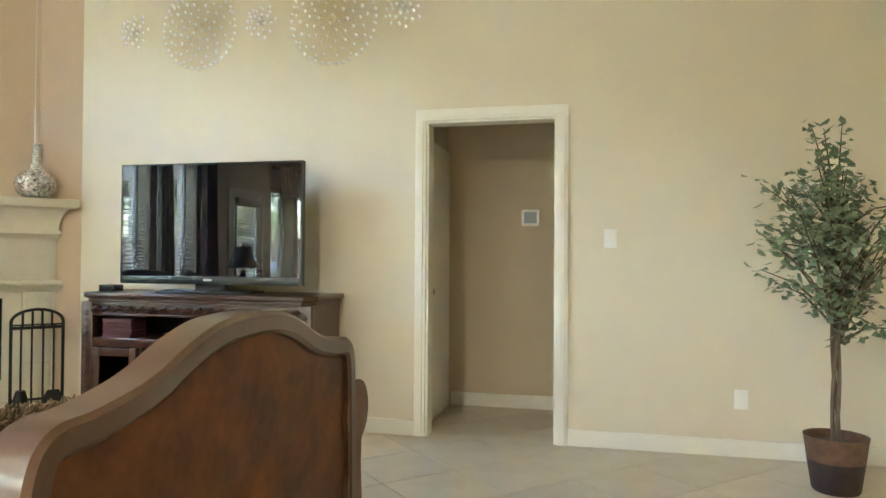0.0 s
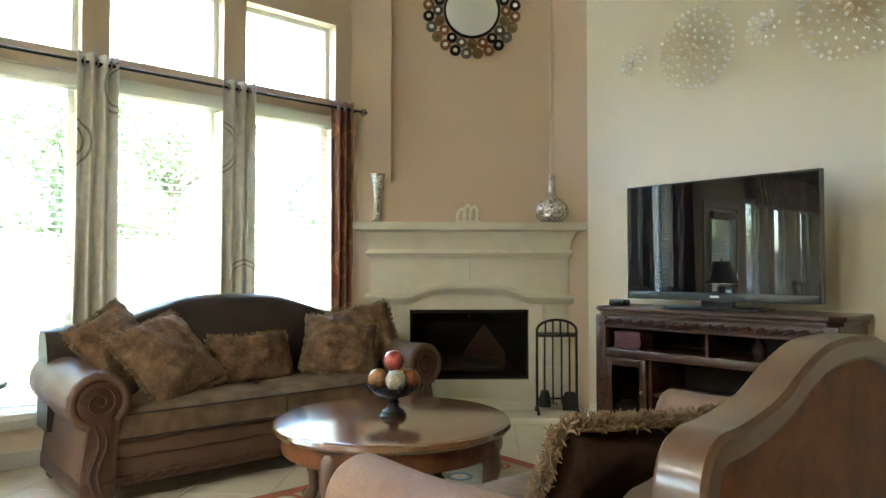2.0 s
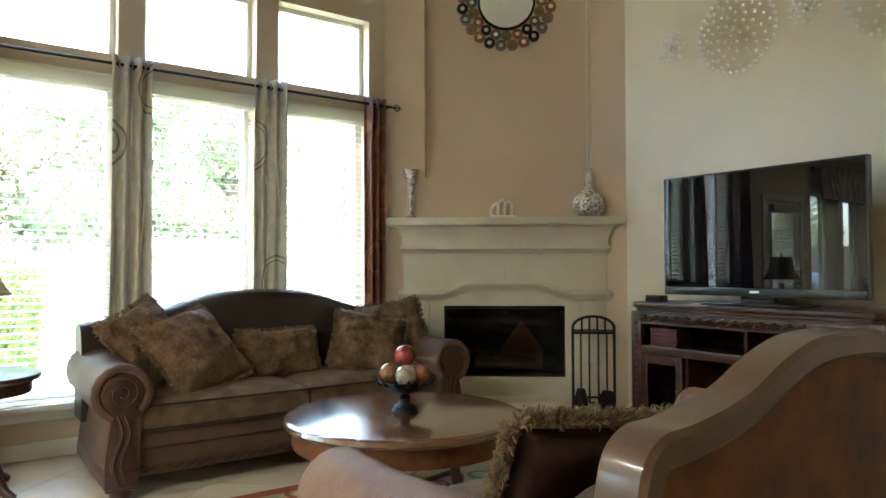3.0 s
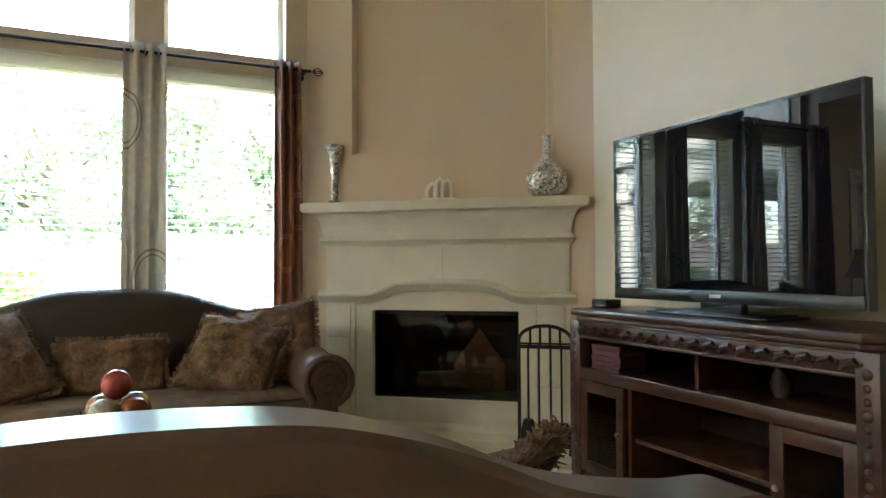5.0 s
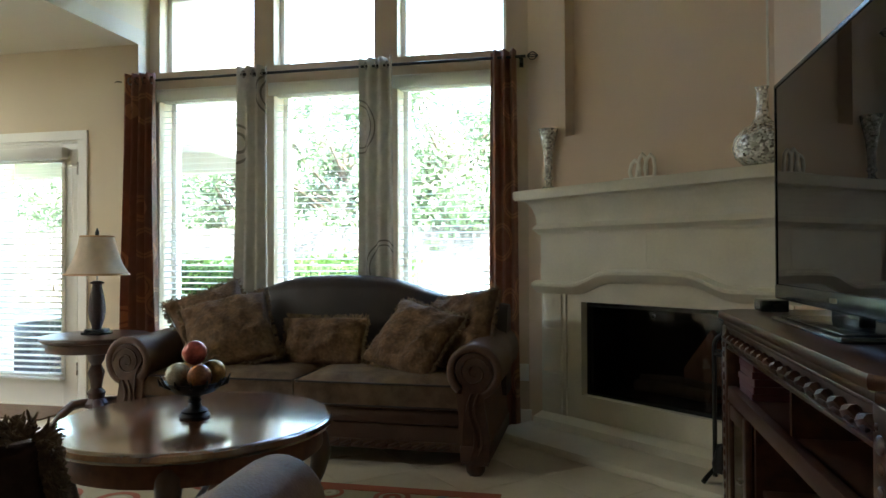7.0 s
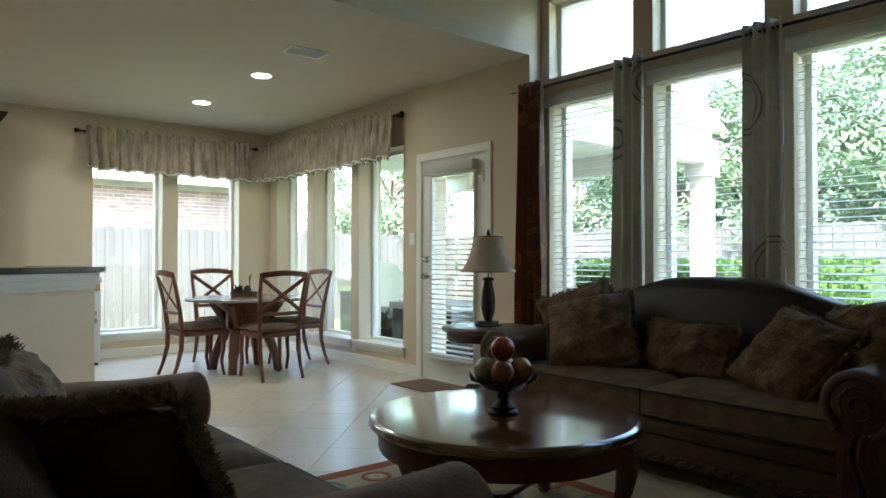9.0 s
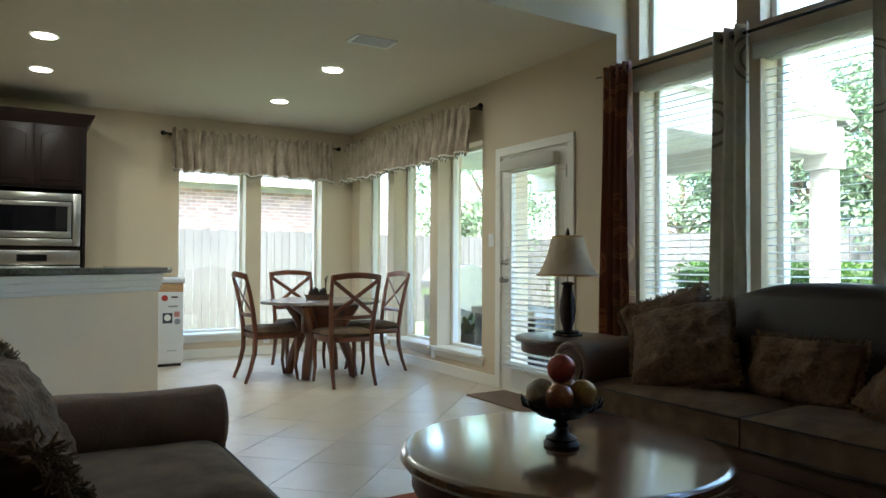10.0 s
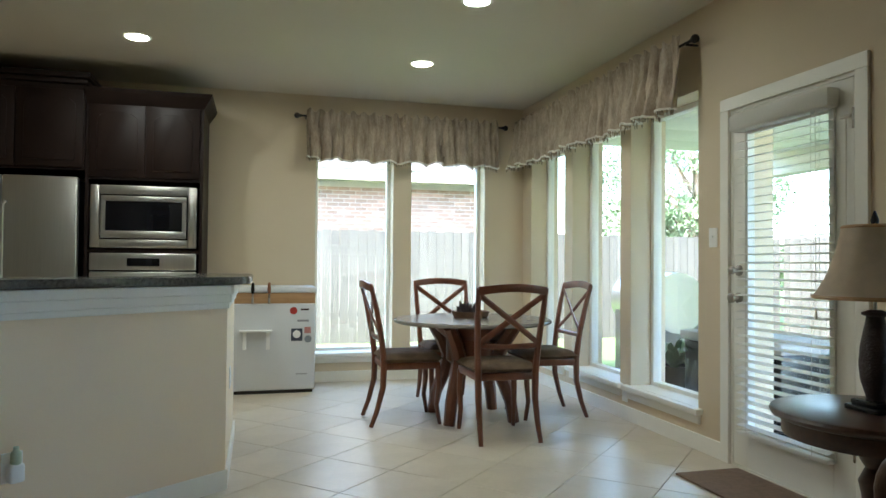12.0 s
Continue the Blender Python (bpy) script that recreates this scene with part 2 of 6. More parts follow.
# slanted chimney wall; local x runs along the face, local -y into the room
FIRE = Matrix.Translation((-4.5, 3.873, 0)) @ Matrix.Rotation(radians(50.3), 4, "Z")
CHIM = B()
NL, NR, NB = -0.755, 0.64, 1.95     # niche: left edge, right edge, ledge height
box(CHIM, -1.35, -0.615, -0.04, 0.40, -0.1, NB, m=FIRE)
box(CHIM, 0.432, 1.12, -0.04, 0.40, -0.1, NB, m=FIRE)
box(CHIM, -0.615, 0.432, -0.04, 0.40, 0.90, NB, m=FIRE)
box(CHIM, -1.35, NL, -0.04, 0.40, NB, ZH, m=FIRE)
box(CHIM, NL, NR, 0.05, 0.40, NB, ZH, m=FIRE)
box(CHIM, NR, 1.12, -0.04, 0.40, NB, ZH, m=FIRE)
prism(CHIM, [(-4.060, 4.330), (-3.815, 4.470), (-3.815, 4.590), (-4.060, 4.590)], -0.1, ZH, Matrix(((1, 0, 0, 0), (0, 0, 1, 0), (0, 1, 0, 0), (0, 0, 0, 1))))
setting("wall_chimney", CHIM, ACCENT, "tan painted slanted chimney wall with a shallow niche", "wall")
setting("ground", box(B(), -400, 400, -400, 400, -0.5, -0.12), GRASS, "green lawn", "ground")
setting("floor", box(B(), XL - 0.25, XR + 0.1, YF - 0.25, YH + 0.1, -0.11, -0.012), GROUT, "tiled floor bed with grout", "floor")

# ---- more materials ----
CUSHION = mat("seat_cushion_chenille", (0.21, 0.142, 0.088), 0.8, col2=(0.085, 0.054, 0.033), scale=11, bump=0.4, bscale=200, sheen=0.03, spec=0.2)
PILLOW = mat("pillow_chenille", (0.23, 0.135, 0.072), 0.7, col2=(0.07, 0.039, 0.021), scale=13, bump=1.0, bscale=55, sheen=0.05, spec=0.2)
PILLOW_D = mat("pillow_dark_satin", (0.06, 0.028, 0.016), 0.7, col2=(0.032, 0.016, 0.010), scale=5, bump=0.4, bscale=45, spec=0.25)
FRINGE = mat("pillow_fringe", (0.30, 0.205, 0.115), 0.8, col2=(0.10, 0.06, 0.03), scale=30, bump=0.0)
RAILWOOD = mat("polished_rail_wood", (0.140, 0.078, 0.048), 0.30, col2=(0.088, 0.047, 0.028), scale=3, stretch=(1, 4, 1), bump=0.0, coat=0.45, spec=0.5)
TABLETOP = mat("inlaid_table_top", (0.19, 0.085, 0.036), 0.20, col2=(0.10, 0.042, 0.018), scale=3.5, stretch=(1, 3, 1), bump=0.01, bscale=40, coat=1.0)
TABLETOP.node_tree.nodes["Principled BSDF"].inputs["Coat IOR"].default_value = 2.0
CHAIRWOOD = mat("chair_wood_reddish", (0.22, 0.075, 0.036), 0.33, col2=(0.12, 0.04, 0.02), scale=9, stretch=(1, 1, 0.3), bump=0.03, coat=0.2)
GREYTOP = mat("dining_table_top", (0.30, 0.27, 0.24), 0.22, col2=(0.20, 0.17, 0.15), scale=6, bump=0.02)
STEEL = mat("brushed_steel", (0.55, 0.54, 0.51), 0.30, metal=0.9, var=0.04, scale=3, stretch=(40, 1, 1), bump=0.02)
CABINET = mat("espresso_cabinet", (0.020, 0.011, 0.008), 0.45, col2=(0.012, 0.007, 0.006), scale=6, stretch=(1, 1, 0.2), bump=0.03, spec=0.18)
GRANITE = mat("dark_granite", (0.10, 0.09, 0.085), 0.18, col2=(0.02, 0.02, 0.022), scale=60, bump=0.0, bscale=200)
FREEZER = mat("freezer_enamel", (0.74, 0.75, 0.76), 0.35, var=0.02, bump=0.02)
PINE = mat("pine_board", (0.55, 0.34, 0.17), 0.45, col2=(0.42, 0.24, 0.11), scale=5, stretch=(1, 1, 8), bump=0.03)
SHADE = thin(mat("lamp_shade_linen", (0.74, 0.62, 0.475), 0.85, var=0.05, scale=20, bump=0.2, bscale=250), 0.3)
CONWOOD = mat("console_wood", (0.088, 0.033, 0.017), 0.32, col2=(0.032, 0.012, 0.007), scale=7, stretch=(1, 3, 3), bump=0.05, bscale=60, coat=0.3, spec=0.45)
MOSAIC = mat("silver_mosaic_glass", (0.75, 0.72, 0.66), 0.15, metal=0.7, col2=(0.35, 0.31, 0.26), scale=45, bump=0.5, bscale=70)
_m = MOSAIC.node_tree
_v, _h = _m.nodes.new("ShaderNodeTexVoronoi"), _m.nodes.new("ShaderNodeValToRGB")
_v.inputs["Scale"].default_value = 80
_m.links.new(_m.nodes["Texture Coordinate"].outputs["Object"], _v.inputs["Vector"])
_h.color_ramp.elements[0].color, _h.color_ramp.elements[1].color = (0.13, 0.115, 0.095, 1), (0.95, 0.93, 0.88, 1)
_h.color_ramp.elements[0].position, _h.color_ramp.elements[1].position = 0.1, 0.75
_m.links.new(_v.outputs["Color"], _h.inputs["Fac"])
_m.links.new(_h.outputs["Color"], _m.nodes["Principled BSDF"].inputs["Base Color"])
_m.links.new(_v.outputs["Distance"], _m.nodes["Bump"].inputs["Height"])
PORCELAIN = mat("white_ceramic", (0.88, 0.83, 0.72), 0.35, var=0.03, bump=0.02)
MIRROR = mat("mirror_silver", (0.85, 0.85, 0.84), 0.02, metal=1.0, var=0.0, bump=0.0)
BEAD = mat("crystal_bead", (0.97, 0.96, 0.95), 0.15, metal=0.0, var=0.01, bump=0.0, coat=1.0)
GOLD = mat("champagne_metal", (0.80, 0.70, 0.50), 0.35, metal=0.2, var=0.06, bump=0.0)
SILVER = mat("polished_silver", (0.90, 0.89, 0.88), 0.22, metal=0.8, var=0.03, bump=0.0)
COPPER = mat("copper_ring", (0.36, 0.16, 0.09), 0.3, metal=0.7, var=0.15, bump=0.0)
BRONZE = mat("bronze_ring", (0.30, 0.22, 0.13), 0.35, metal=0.7, var=0.15, bump=0.0)
PEWTER = mat("pewter_ring", (0.20, 0.19, 0.18), 0.35, metal=0.7, var=0.15, bump=0.0)
NICKEL = mat("satin_nickel", (0.42, 0.39, 0.34), 0.28, metal=0.9, var=0.05, bump=0.0)
SCREEN = mat("television_screen", (0.006, 0.006, 0.008), 0.004, var=0.0, bump=0.0, spec=0.42)
BEZEL = mat("gunmetal_bezel", (0.045, 0.05, 0.05), 0.25, metal=0.6, var=0.03, bump=0.0)
SOOT = mat("sooted_firebox", (0.012, 0.011, 0.010), 0.8, var=0.3, bump=0.2)
REFLECTRED = mat("reddish_reflection", (0.42, 0.21, 0.13), 0.85, var=0.2, bump=0.3)
CORD = mat("white_cord", (0.75, 0.70, 0.60), 0.6, var=0.05, bump=0.0)
BOOKRED = mat("maroon_binding", (0.10, 0.025, 0.03), 0.5, var=0.15)
MATBROWN = mat("door_mat_fibre", (0.27, 0.18, 0.125), 0.95, col2=(0.19, 0.125, 0.085), scale=40, bump=0.6, bscale=200)
BARK = mat("bark", (0.20, 0.15, 0.10), 0.85, col2=(0.10, 0.07, 0.05), scale=20, stretch=(1, 1, 0.3), bump=0.5, bscale=60)
LEAF = mat("ficus_leaf", (0.30, 0.36, 0.22), 0.45, col2=(0.11, 0.17, 0.095), scale=5, bump=0.0)
TREELEAF = mat("tree_leaf", (0.22, 0.29, 0.15), 0.5, col2=(0.11, 0.16, 0.08), scale=1.5, bump=0.0)
HEDGELEAF = mat("hedge_leaf", (0.20, 0.32, 0.07), 0.5, col2=(0.08, 0.16, 0.03), scale=3, bump=0.0)
POT = mat("dark_wicker_pot", (0.045, 0.026, 0.024), 0.6, var=0.2, scale=20, bump=0.5, bscale=120)
POTRIM = mat("rust_pot_band", (0.17, 0.09, 0.05), 0.6, var=0.2, scale=20, bump=0.5, bscale=120)
FENCE = mat("weathered_fence", (0.125, 0.115, 0.104), 0.85, col2=(0.080, 0.073, 0.065), scale=4, stretch=(1, 1, 0.2), bump=0.3, random_tint=0.12)
BRICK = mat("house_brick", (0.46, 0.31, 0.23), 0.85, col2=(0.36, 0.23, 0.17), scale=6, bump=0.3, random_tint=0.3)
MORTAR = mat("mortar", (0.66, 0.62, 0.56), 0.9, var=0.08)
SIDING = mat("painted_siding", (0.70, 0.66, 0.56), 0.6, var=0.04, bump=0.05)
ROOFING = mat("roof_shingle", (0.20, 0.18, 0.16), 0.9, var=0.2, scale=8, bump=0.5)
CONCRETE = mat("patio_concrete", (0.48, 0.46, 0.42), 0.85, var=0.1, scale=2, bump=0.2)
PLATE = mat("wall_plate", (0.93, 0.92, 0.89), 0.35, var=0.02, bump=0.0)
CANGLOW = glow("lamp_lens", (1.0, 0.94, 0.83), 11.0)


def lined(name, base, line, rough, sy, sz, width):
    """Woven cloth with thin looping lines."""
    m = mat(name, base, rough, var=0.08, scale=18, bump=0.15, bscale=260, sheen=0.2)
    n, l = m.node_tree.nodes, m.node_tree.links
    b = n["Principled BSDF"]
    src = b.inputs["Base Color"].links[0].from_socket
    tc, mp, vo = n.new("ShaderNodeTexCoord"), n.new("ShaderNodeMapping"), n.new("ShaderNodeTexVoronoi")
    mp.inputs["Scale"].default_value = (0.0, sy, sz)
    vo.inputs["Scale"].default_value = 1.0
    l.new(tc.outputs["Object"], mp.inputs["Vector"])
    l.new(mp.outputs["Vector"], vo.inputs["Vector"])
    sub, ab, lt, mx = n.new("ShaderNodeMath"), n.new("ShaderNodeMath"), n.new("ShaderNodeMath"), n.new("ShaderNodeMix")
    sub.operation, ab.operation, lt.operation = "SUBTRACT", "ABSOLUTE", "LESS_THAN"
    sub.inputs[1].default_value, lt.inputs[1].default_value = 0.40, width
    l.new(vo.outputs["Distance"], sub.inputs[0])
    l.new(sub.outputs[0], ab.inputs[0])
    l.new(ab.outputs[0], lt.inputs[0])
    mx.data_type = "RGBA"
    mx.inputs[7].default_value = (*line, 1)
    s2, a2, l2, mxm = n.new("ShaderNodeMath"), n.new("ShaderNodeMath"), n.new("ShaderNodeMath"), n.new("ShaderNodeMath")
    s2.operation, a2.operation, l2.operation, mxm.operation = "SUBTRACT", "ABSOLUTE", "LESS_THAN", "MAXIMUM"
    s2.inputs[1].default_value, l2.inputs[1].default_value = 0.335, width * 0.8
    l.new(vo.outputs["Distance"], s2.inputs[0])
    l.new(s2.outputs[0], a2.inputs[0])
    l.new(a2.outputs[0], l2.inputs[0])
    l.new(lt.outputs[0], mxm.inputs[0])
    l.new(l2.outputs[0], mxm.inputs[1])
    l.new(mxm.outputs[0], mx.inputs[0])
    l.new(src, mx.inputs[6])
    l.new(mx.outputs[2], b.inputs["Base Color"])
    return m


SILVERCLOTH = thin(lined("silver_curtain_cloth", (0.70, 0.65, 0.565), (0.28, 0.25, 0.21), 0.5, 3.3, 2.0, 0.012), 0.30)
RUSTCLOTH = thin(lined("rust_curtain_cloth", (0.35, 0.165, 0.105), (0.54, 0.29, 0.16), 0.45, 6.0, 3.2, 0.025), 0.50)
# Jacquard streaks, their dark tone lowered to carry the shade in the folds.
VALCLOTH = thin(mat("jacquard_fold_shade", (0.66, 0.56, 0.43), 0.7, col2=(0.29, 0.215, 0.15), scale=16, stretch=(1, 1, 0.3), bump=0.3, bscale=120), 0.15)
RUGM = mat("patterned_rug_field", (0.42, 0.35, 0.22), 0.95, col2=(0.33, 0.27, 0.17), scale=10, bump=0.5, bscale=250)
RUGRED = mat("rug_red_motif", (0.36, 0.10, 0.05), 0.95, var=0.15, bump=0.5, bscale=250)
RUGCREAM = mat("rug_cream_motif", (0.55, 0.47, 0.32), 0.95, var=0.1, bump=0.5, bscale=250)
RUGDARK = mat("rug_blue_motif", (0.16, 0.21, 0.22), 0.95, var=0.1, bump=0.5, bscale=250)


# Loveseat arms: brown leather made paler, the light on them put into the colour.
LITLEATHER = mat("lit_arm_leather", (0.27, 0.170, 0.112), 0.58, col2=(0.150, 0.082, 0.053), scale=7, bump=0.3, bscale=130, spec=0.15)
# Dark leather; the sofa back's backlit shade is put into its colour.
DARKLEATHER = mat("dark_leather_backlit", (0.034, 0.022, 0.018), 0.42, col2=(0.022, 0.014, 0.012), scale=4, bump=0.25, bscale=130)


# ---- soft shapes ----
def pad(bm, w, d, h, m=None, p=4, n=12, wrinkle=0.0, seed=0, pinch=0.0, two=0, edge=0.0):
    """A stuffed cushion, w by d and h thick, centred."""
    m = m or Matrix()
    g = {}
    for s in (1, -1):
        for i in range(n + 1):
            for j in range(n + 1):
                x, y = 2 * i / n - 1, 2 * j / n - 1
                rim = i in (0, n) or j in (0, n)
                if rim and s < 0 and not edge:
                    g[s, i, j] = g[1, i, j]
                    continue
                t = 0 if rim else (max(0, 1 - abs(x) ** p) * max(0, 1 - abs(y) ** p)) ** 0.5
                q = 1 - pinch * (1 - abs(x)) * abs(y) if pinch else 1
                r = 1 - pinch * (1 - abs(y)) * abs(x) if pinch else 1
                v = Vector((x * w / 2 * r, y * d / 2 * q, s * (t * h / 2 + edge)))
                if wrinkle:
                    o = v + Vector((seed, 3.0 * s, 0))
                    v.z += s * wrinkle * (1.6 * (0.30 - abs(noise.noise(o * 5))) + 0.9 * (0.25 - abs(noise.noise(o * 12)))) * min(1, 3 * t)
                    v += wrinkle * 0.45 * noise.noise_vector(o * 6)
                g[s, i, j] = bm.verts.new(m @ v)
    for s in (1, -1):
        for i in range(n):
            for j in range(n):
                f = [g[s, i, j], g[s, i + 1, j], g[s, i + 1, j + 1], g[s, i, j + 1]]
                bm.faces.new(f if s > 0 else f[::-1]).material_index = 0 if s > 0 else two
    if edge:
        loop = [(i, 0) for i in range(n)] + [(n, j) for j in range(n)] + [(i, n) for i in range(n, 0, -1)] + [(0, j) for j in range(n, 0, -1)]
        for a, b in zip(loop, loop[1:] + loop[:1]):
            bm.faces.new((g[1, a[0], a[1]], g[-1, a[0], a[1]], g[-1, b[0], b[1]], g[1, b[0], b[1]]))
    return bm


def fringe(bm, w, d, m=None, length=0.035, count=220, thick=0.006, seed=1, spread=0.6, pinch=0.0):
    """Loose yarn ends all round a cushion's rim."""
    m = m or Matrix()
    rnd = random.Random(seed)
    for k in range(count):
        t = rnd.random() * 4
        e = t % 1 * 2 - 1
        x, y, nx, ny = [(e, -1, 0, -1), (1, e, 1, 0), (-e, 1, 0, 1), (-1, -e, -1, 0)][int(t)]
        q = 1 - pinch * (1 - abs(x)) * abs(y)
        r = 1 - pinch * (1 - abs(y)) * abs(x)
        p0 = Vector((x * w / 2 * r, y * d / 2 * q, 0)) * 0.985
        dirv = Vector((nx + rnd.uniform(-spread, spread), ny + rnd.uniform(-spread, spread), rnd.uniform(-spread, spread))).normalized()
        p1 = p0 + dirv * length * rnd.uniform(0.5, 0.8)
        p2 = p1 + (dirv + Vector((rnd.uniform(-1, 1), rnd.uniform(-1, 1), rnd.uniform(-1, 1)))).normalized() * length * 0.5
        tube(bm, [p0, p1, p2], [thick, thick * 0.9, thick * 0.4], 4, m)
    return bm


def sweep_flat(bm, pts, w, y0, y1, m=None):
    """A band of width w inside an outline (x, z), pushed from y0 to y1 with softened edges."""
    m = m or Matrix()
    pts = [Vector((a, 0, b)) for a, b in pts]
    rings = []
    for i, p in enumerate(pts):
        d = (pts[min(i + 1, len(pts) - 1)] - pts[max(i - 1, 0)]).normalized()
        inn = Vector((d.z, 0, -d.x))
        c = 0.012
        prof = [(0, y0 + c), (c, y0), (w - c, y0), (w, y0 + c), (w, y1 - c), (w - c, y1), (c, y1), (0, y1 - c)]
        rings.append([bm.verts.new(m @ (p + inn * a + Vector((0, b, 0)))) for a, b in prof])
    k = len(rings[0])
    for p, q in zip(rings, rings[1:]):
        for i in range(k):
            bm.faces.new((p[i], p[(i + 1) % k], q[(i + 1) % k], q[i]))
    bm.faces.new(rings[0][::-1])
    bm.faces.new(rings[-1])
    return bm


# ---- sofas ----
def lerp_profile(prof, x):
    x = abs(x)
    for (a, za), (b, zb) in zip(prof, prof[1:]):
        if x <= b:
            t = (x - a) / (b - a)
            return za + (zb - za) * (t * t * (3 - 2 * t) if b - a > 0.2 else t)
    return prof[-1][1]


def back_cushion(bm, half, prof, y0, y1, z0, drop=0.0, n=28):
    """The upholstered back: a padded slab under the crest profile."""
    rings = []
    for i in range(n + 1):
        x = -half + 2 * half * i / n
        zt = lerp_profile(prof, x) - drop
        r = 0.05
        sec = [(y0, z0), (y0 - 0.03, (z0 + zt) / 2), (y0 + 0.035, zt - 0.09), (y0 + 0.06, zt - 0.03), (y0 + 0.10, zt - 0.004), (y1 - 0.05, zt), (y1 - 0.01, zt - 0.03), (y1, zt - 0.08), (y1, z0)]
        rings.append([bm.verts.new((x, a, b)) for a, b in sec])
    k = len(rings[0])
    for p, q in zip(rings, rings[1:]):
        for i in range(k):
            bm.faces.new((p[i], q[i], q[(i + 1) % k], p[(i + 1) % k]))
    bm.faces.new(rings[0])
    bm.faces.new(rings[-1][::-1])
    return bm


def sofa(name, m, half, depth, prof, seats, label, wood_back=False, arm_h=0.66):
    """Rolled-arm settee; local -y is its front. half: half its width over the arms."""
    s = thing(name, m, label, "sofa")
    yf, yb = -depth / 2, depth / 2
    R = 0.125 if wood_back else 0.150
    inner = half - 0.235
    part("base_rail", box(box(B(), -half + 0.10, half - 0.10, yf + 0.10, yb - 0.08, 0.13, 0.30, 0.02), -half + 0.12, half - 0.12, yf + 0.085, yf + 0.12, 0.10, 0.15, 0.01), LEATHER, s)
    part("seat_deck", box(B(), -inner - 0.02, inner + 0.02, yf + 0.07, yb - 0.15, 0.24, 0.34, 0.03), LEATHER, s)
    car = B()
    k = int((2 * half - 0.5) / 0.07)
    for i in range(k):
        x = -half + 0.27 + i * 0.07
        tube(car, [(x, yf + 0.085, 0.115), (x + 0.03, yf + 0.075, 0.128), (x + 0.06, yf + 0.085, 0.14)], 0.012, 6)
    part("carved_rope_rail", car, DARKWOOD, s)
    wseat = 2 * inner / seats
    for i in range(seats):
        c = -inner + wseat * (i + 0.5)
        dc, cy = depth - 0.30, yf + 0.05 + (depth - 0.30) / 2
        bm = pad(B(), wseat - 0.01, dc, 0.085, Matrix.Translation((c, cy, 0.405)), p=5, n=16, wrinkle=0.004, seed=i, edge=0.062)
        cu = part("seat_cushion", bm, CUSHION, s, smooth=50)
        hw = wseat / 2 - 0.008
        for z in (0.405 - 0.062, 0.405 + 0.062):
            part("piping", tube(B(), [(c - hw, cy + dc / 2, z), (c - hw, cy - dc / 2 + 0.01, z), (c - hw + 0.01, cy - dc / 2, z), (c + hw - 0.01, cy - dc / 2, z), (c + hw, cy - dc / 2 + 0.01, z), (c + hw, cy + dc / 2, z)], 0.006, 6), DARKLEATHER, cu)
    part("backrest", back_cushion(B(), half - (0.06 if not wood_back else 0.16), prof, yb - (0.27 if wood_back else 0.30), yb - 0.05, 0.30, 0.13 if wood_back else 0.0), DARKLEATHER if not wood_back else CHENILLE, s, smooth=60)
    for sx in (-1, 1):
        a = B()
        cx = sx * (half - R)
        rings = []
        for j in range(11):
            y = yf + 0.03 + (depth - (0.02 if wood_back else 0.16)) * j / 10
            zc = arm_h - R + 0.03 * (j / 10) ** 2
            r = R * (0.97 + 0.03 * math.cos(j * 1.3))
            loop = []
            for q in range(15):
                ang = radians(-70 + 300 * q / 14)
                loop.append((cx + sx * r * math.cos(ang), zc + r * math.sin(ang)))
            loop += [(sx * (half - 0.235), 0.30), (sx * (half - 0.235), 0.16), (sx * (half - 0.07), 0.16), (sx * (half - 0.09), 0.34)]
            rings.append([a.verts.new((u, y, v)) for u, v in loop])
        kk = len(rings[0])
        for p, q in zip(rings, rings[1:]):
            for i in range(kk):
                a.faces.new((p[i], q[i], q[(i + 1) % kk], p[(i + 1) % kk]))
        a.faces.new(rings[0])
        a.faces.new(rings[-1][::-1])
        arm = part("armrest", a, LITLEATHER if wood_back else LEATHER, s, smooth=50)
        fr = B()
        zc = arm_h - R
        out = [(cx + sx * (R - 0.045) * math.cos(radians(t)), zc + (R - 0.045) * math.sin(radians(t))) for t in range(-60, 200, 20)]
        out += [(sx * (half - 0.205), zc - 0.07), (sx * (half - 0.195), 0.36), (sx * (half - 0.21), 0.24), (sx * (half - 0.22), 0.06), (sx * (half - 0.075), 0.06), (sx * (half - 0.065), 0.18), (sx * (half - 0.08), 0.30), (sx * (half - 0.11), zc - R + 0.04)]
        prism(fr, out, yf + 0.012, yf + 0.045, bevel=0.006)
        scroll = [(cx + sx * (R - 0.06 - 0.0026 * t) * math.cos(t * 0.4), yf + 0.010, zc + (R - 0.06 - 0.0026 * t) * math.sin(t * 0.4)) for t in range(30)]
        tube(fr, scroll, 0.004, 6)
        for off in (0.0, 0.035):
            tube(fr, [(sx * (half - 0.125 - off - 0.022 * math.sin(q * 0.62)), yf + 0.009, zc - 0.11 - (zc - 0.20) * q / 11) for q in range(12)], [0.006 + 0.007 * math.sin(math.pi * q / 11) for q in range(12)], 6)
        rim = [(cx + sx * (R - 0.024) * math.cos(radians(t)), yf + 0.03, zc + (R - 0.024) * math.sin(radians(t))) for t in range(-70, 231, 15)]
        part("arm_roll", tube(B(), rim, 0.024, 8), LITLEATHER if wood_back else LEATHER, arm, smooth=60)
        part("carved_arm_front", fr, DARKWOOD, arm, "dark carved wooden scroll")
        part("arm_plinth", box(B(), sx * (half - 0.225), sx * (half - 0.065), yf + 0.005, yb - 0.12, 0.075, 0.165, 0.012), DARKWOOD, s)
